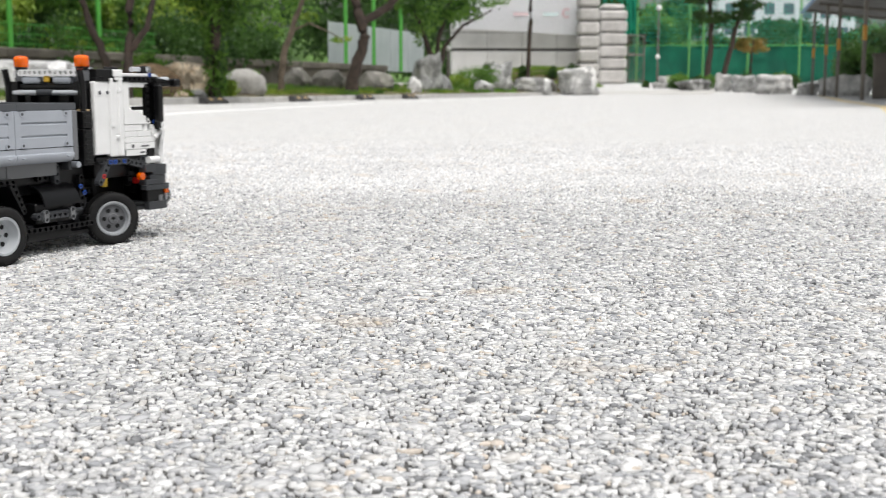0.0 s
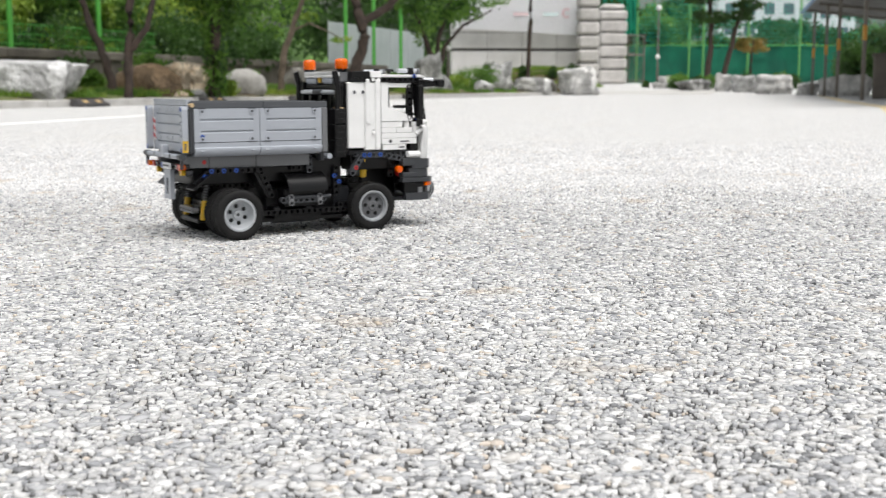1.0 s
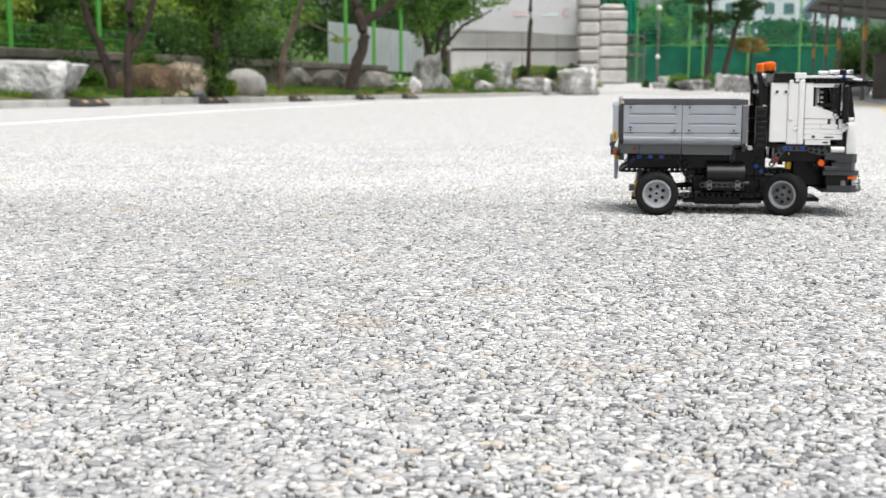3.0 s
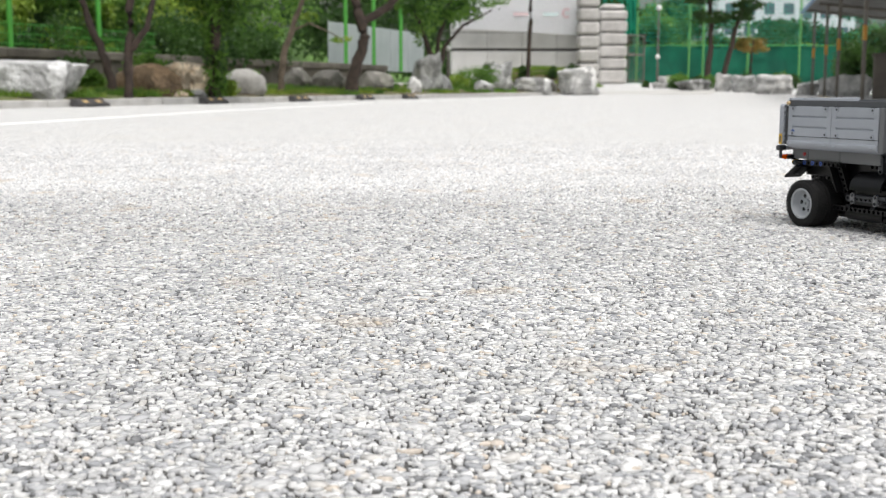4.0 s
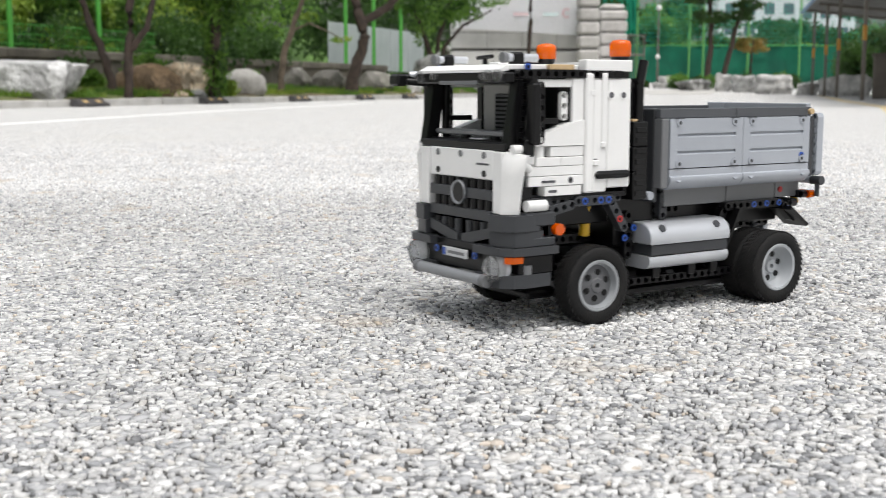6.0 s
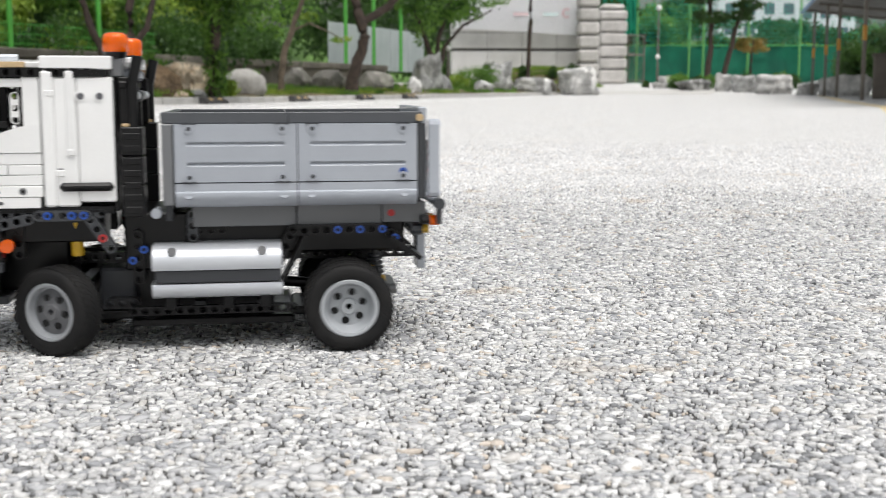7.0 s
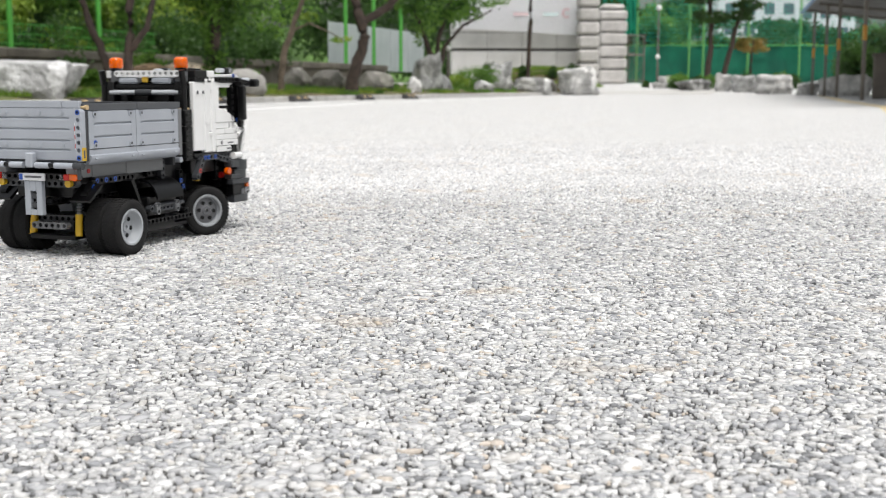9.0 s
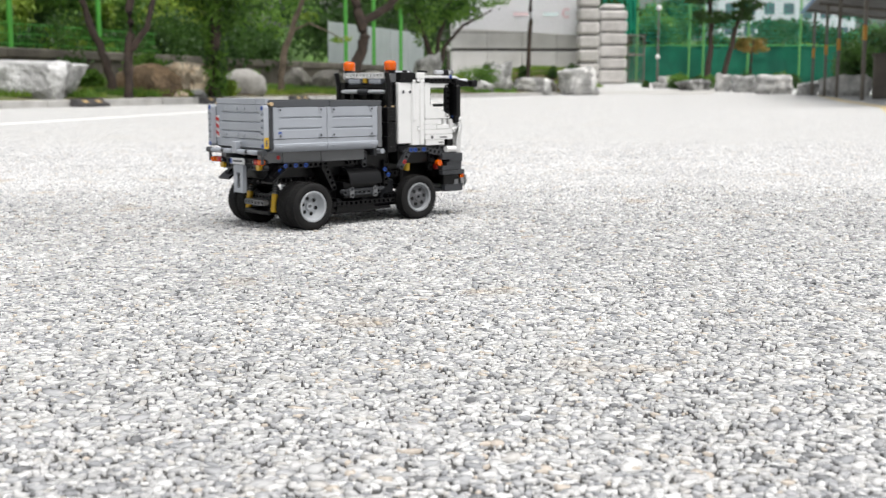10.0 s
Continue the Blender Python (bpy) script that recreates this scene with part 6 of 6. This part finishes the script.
    beam("arch_beam", DGREY, (176, s * 60, 95), (-0.55, 0, -0.84), (0, 1, 0), 4)
    for x in (204, 188, 180):
        pin(BLUE, (x, s * 63.8, 98), (0, s, 0))
    pin(RED, (168, s * 63.8, 82), (0, s, 0))
    tcyl("front_shock", YELLOW, (188, s * 44, 68), (188, s * 46, 92), 4.4, label="yellow front shock absorber")
    sbox("arch_liner", BLACK, 168, 236, s, 20, 50, 78, 98, 1)
    sbox("cab_skirt", BLACK, 160, 236, s, 50, 61, 99.5, 104, 0.5)
    beam("cab_frame", DGREY, (256, s * 58, 99), (-1, 0, 0), (0, 1, 0), 12, 6.5, 6)
    beam("inner_frame", BLACK, (240, s * 44, 60), (0, 0, 1), (0, 1, 0), 5)
    beam("inner_frame", BLACK, (226, s * 48, 70), (0, 0, 1), (0, 1, 0), 4)
    tcyl("inner_light", RED, (240, s * 50, 72), (236, s * 50, 72), 4)
tbox("grille_back", BLACK, 262, 269, -45, 45, 46, 116, 0.3)
for z in (104, 88):
    tbox("grille_slat", DGREY, 270, 278, -43, 43, z - 4, z + 4, 0.6)
for z in (112, 96):
    for k in range(8):
        y = -35 + k * 10
        tcyl("grille_stud", BLACK, (274, y, z - 4), (274, y, z + 3.6), 3.4, seg=10)
for s in (1, -1):
    bm = bmesh.new()
    prism(bm, [(s * 43, 72), (s * 43, 80), (s * 3, 71.5), (s * 3, 63)], "x", 270, 278)
    tp("chevron_bar", bm, DGREY)
    for k in range(4):
        y = s * (8 + k * 9.5)
        tcyl("grille_stud", BLACK if k % 2 else DGREY, (273, y, 72 + k * 2), (273, y, 82.5), 3.4, seg=10)
badge = tcyl("badge", DGREY, (277, 0, 104), (279, 0, 104), 9.6, seg=24, label="plain round dark badge")
bm = bmesh.new()
for k in range(24):
    a, b = 2 * math.pi * k / 24, 2 * math.pi * (k + 1) / 24
    q = [bm.verts.new((x, r * math.cos(t), 104 + r * math.sin(t))) for x, r, t in ((279.0, 9.6, a), (279.0, 9.6, b), (280.4, 9.2, b), (280.4, 9.2, a))]
    bm.faces.new(q)
    q2 = [bm.verts.new((x, r * math.cos(t), 104 + r * math.sin(t))) for x, r, t in ((280.4, 9.2, a), (280.4, 9.2, b), (279.1, 7.6, b), (279.1, 7.6, a))]
    bm.faces.new(q2)
bmesh.ops.remove_doubles(bm, verts=bm.verts, dist=0.01)
tp("badge_ring", bm, STEEL_BAR, "silver ring", badge)
tcyl("badge_disc", BLACK, (278.8, 0, 104), (279.4, 0, 104), 7.6, seg=20, parent=badge)
fplate = tbox("front_plate", STICKER, 281, 283, -17, 17, 53, 60, 0.3, "white registration plate")
tbox("plate_band", BLUE, 282.9, 283.3, -16.4, -12, 53.6, 59.4, 0, "blue plate band", fplate)
tbox("plate_bar", MGREY, 282.9, 283.3, -9, 14, 55.2, 57.6, 0, "grey unreadable bar", fplate)
tbox("bumper_core", BLACK, 262, 279, -50, 50, 44, 66, 1)
tcyl("bumper_bar", STEEL_BAR, (286, -44, 40.5), (286, 44, 40.5), 4.4, label="silver front bar")
both(lambda s: tcyl("bumper_bar_end", MGREY, (286, s * 44, 40.5), (286, s * 50, 40.5), 5))
tbox("skid_plate", DGREY, 236, 280, -44, 44, 34, 40, 1)
# ---- the drive round the circle ----
TRACK = [(0, -0.5278, 1.2263, 63.8), (0.5, -0.4364, 1.3448, 37.5), (1, -0.2889, 1.4633, 32.0), (1.5, -0.1363, 1.5598, 31.7), (2, 0.0172, 1.6752, 30.3),
         (2.5, 0.1716, 1.7647, 18.3), (2.7, 0.2346, 1.7615, 8.3), (3, 0.3242, 1.7576, -8.9), (3.3, 0.4095, 1.7268, -26.1), (3.55, 0.4718, 1.6822, -40.5),
         (3.8, 0.5218, 1.6232, -54.8), (4, 0.5537, 1.5704, -67.0), (4.5, 0.5675, 1.4015, -95.0), (5, 0.5231, 1.2808, -122.1), (5.3, 0.4633, 1.2101, -140.3),
         (5.7, 0.3344, 1.1118, -146.5), (6.05, 0.2259, 1.0394, -147.0), (6.4, 0.1174, 0.9670, -147.0), (6.6, 0.0554, 0.9257, -148.1), (6.8, -0.0107, 0.8918, -159.5),
         (7, -0.0779, 0.8765, -171.2), (7.2, -0.1457, 0.8750, -183.1), (7.5, -0.2427, 0.9063, -201.5), (8, -0.3680, 1.0000, -233.4), (8.5, -0.4308, 1.1399, -262.6),
         (9, -0.4210, 1.3034, -290.6), (9.5, -0.3450, 1.4319, -316.5), (10, -0.2221, 1.5574, -318.5)]


def track_at(t):
    """Place and heading between the rows, and the way the rear axle has gone."""
    T = [r[0] for r in TRACK]
    return [float(np.interp(t, T, [r[k] for r in TRACK])) for k in (1, 2, 3)]


def motions():
    walk(truck, [(t, pose(x, y, 0.0, 0, 0, a)) for t, x, y, a in TRACK])
    times = [i / 15 for i in range(151)]
    for w, side, front, wx, wy in wheels:
        rows, spin, last = [], 0.0, None
        for t in times:
            x, y, a = track_at(t)
            a2 = track_at(min(t + 0.2, 10.0))[2]
            a1 = track_at(max(t - 0.2, 0.0))[2]
            rate = (a2 - a1) / (min(t + 0.2, 10.0) - max(t - 0.2, 0.0))
            here = Vector((x, y)) + Matrix.Rotation(radians(a), 2) @ Vector((wx, wy))
            if last is not None:
                spin += (here - last).length / 0.0312
            last = here
            if front:
                steer = max(-31.0, min(6.0, math.degrees(math.atan(radians(rate) * 0.192 / 0.33))))
                arm = Matrix.Translation((wx, side * 0.042, 0.0312)) @ Matrix.Rotation(radians(steer), 4, "Z") @ Matrix.Translation((0, wy - side * 0.042, 0))
                m = arm @ Matrix.Rotation(spin, 4, "Y")
            else:
                m = Matrix.Translation((wx, wy, 0.0312)) @ Matrix.Rotation(spin, 4, "Y")
            rows.append((t, m))
        walk(w, rows)


# ---- pebbles of the paving, near the truck's track ----
def pebble_field(rng, bands, k, chip):
    """Loose stones on rows: verts (n, per, 3), faces of one stone, and their spots."""
    pts = []
    for y0, y1, step in bands:
        for i, y in enumerate(np.arange(y0, y1, step * 0.92)):
            half = 0.405 * max(y, 0.9) + 0.19
            xs = np.arange(-half, half, step) + (i % 2) * step / 2
            pts.append(np.stack([xs, np.full(len(xs), y), np.full(len(xs), step)], 1))
    p = np.concatenate(pts)
    # thin out towards the edges, where the stones merge with the sheet
    side = np.clip((0.405 * np.maximum(p[:, 1], 0.9) + 0.19 - np.abs(p[:, 0])) / 0.15, 0.02, 1) * np.clip((p[:, 1] - 0.38) / 0.08, 0.02, 1)
    blend = np.clip((p[:, 1] - 1.25) / 1.0, 0, 1)
    p = p[rng.uniform(0, 1, len(p)) < np.clip((5.4 - p[:, 1]) / 3.4, 0.0, 1) ** 2 * side * (blend if chip else 1 - blend)]
    n = len(p)
    p[:, :2] += rng.uniform(-0.42, 0.42, (n, 2)) * p[:, 2:3]
    big = rng.uniform(0, 1, n)
    size = p[:, 2] * rng.gamma(5, 1 / 5, n) * 0.54 * np.where(big < 0.004, 2.2, np.where(big < 0.05, 1.45, 1.0))
    long = rng.uniform(0.85, 1.5, n)
    turn = rng.normal(scale=0.9, size=n)
    a = np.arange(k) * 2 * np.pi / k
    ring_r = rng.uniform(0.72, 1.2, (n, k))
    ca, sa = np.cos(turn)[:, None], np.sin(turn)[:, None]
    tilt = rng.normal(scale=0.10, size=(n, 2))

    def ring(scale, z, lean):
        rx, ry = np.cos(a) * ring_r * scale * (size * long)[:, None], np.sin(a) * ring_r * scale * (size / long)[:, None]
        dx, dy = ca * rx - sa * ry, sa * rx + ca * ry
        return np.stack([p[:, :1] + dx, p[:, 1:2] + dy, z[:, None] + lean * (tilt[:, :1] * dx + tilt[:, 1:] * dy)], 2)
    drop = np.array([ground_z(y) for y in p[:, 1]])
    zt = drop + rng.uniform(-0.0004, 0.0011, n)
    topv = np.stack([p[:, 0] + tilt[:, 0] * size * 1.5, p[:, 1] + tilt[:, 1] * size * 1.5, zt], 1)[:, None, :]
    f = []
    if chip:
        verts = np.concatenate([ring(1.0, drop - 0.0015, 0.3), topv], 1)
        f = [(j, (j + 1) % k, k) for j in range(k)]
    else:
        # a flat stone, undercut where it meets the binder
        verts = np.concatenate([ring(0.84, drop - 0.0018, 0.0), ring(1.0, zt - 0.00022, 1.0), topv], 1)
        for j in range(k):
            q = (j + 1) % k
            f += [(j, q, k + q), (j, k + q, k + j), (k + j, k + q, 2 * k)]
    return verts, np.array(f), np.stack([p[:, 0], p[:, 1], drop], 1)


def lay(verts, f):
    faces = (f[None] + (np.arange(len(verts)) * verts.shape[1])[:, None, None]).reshape(-1, 3)
    tagged(mesh_from("pebbles", verts.reshape(-1, 3), faces, PEBBLE, ground), kind="stuff")


def pebbles():
    rng = np.random.default_rng(12)
    verts, f, spot = pebble_field(rng, ((0.39, 1.0, 0.0043), (1.0, 2.25, 0.0046)), 6, False)
    near = np.argsort((spot[:, 1] - 0.62) ** 2 + spot[:, 0] ** 2 * 0.2)[:290]
    mask = np.ones(len(verts), bool)
    mask[near] = False
    lay(verts[mask], f)
    for i in near:
        o = mesh_from("pebble", verts[i] - spot[i], f, PEBBLE, ground)
        o.location = spot[i]
    verts, f, spot = pebble_field(rng, ((1.25, 2.6, 0.0048), (2.6, 5.4, 0.0062)), 5, True)
    lay(verts, f)


pebbles()
motions()
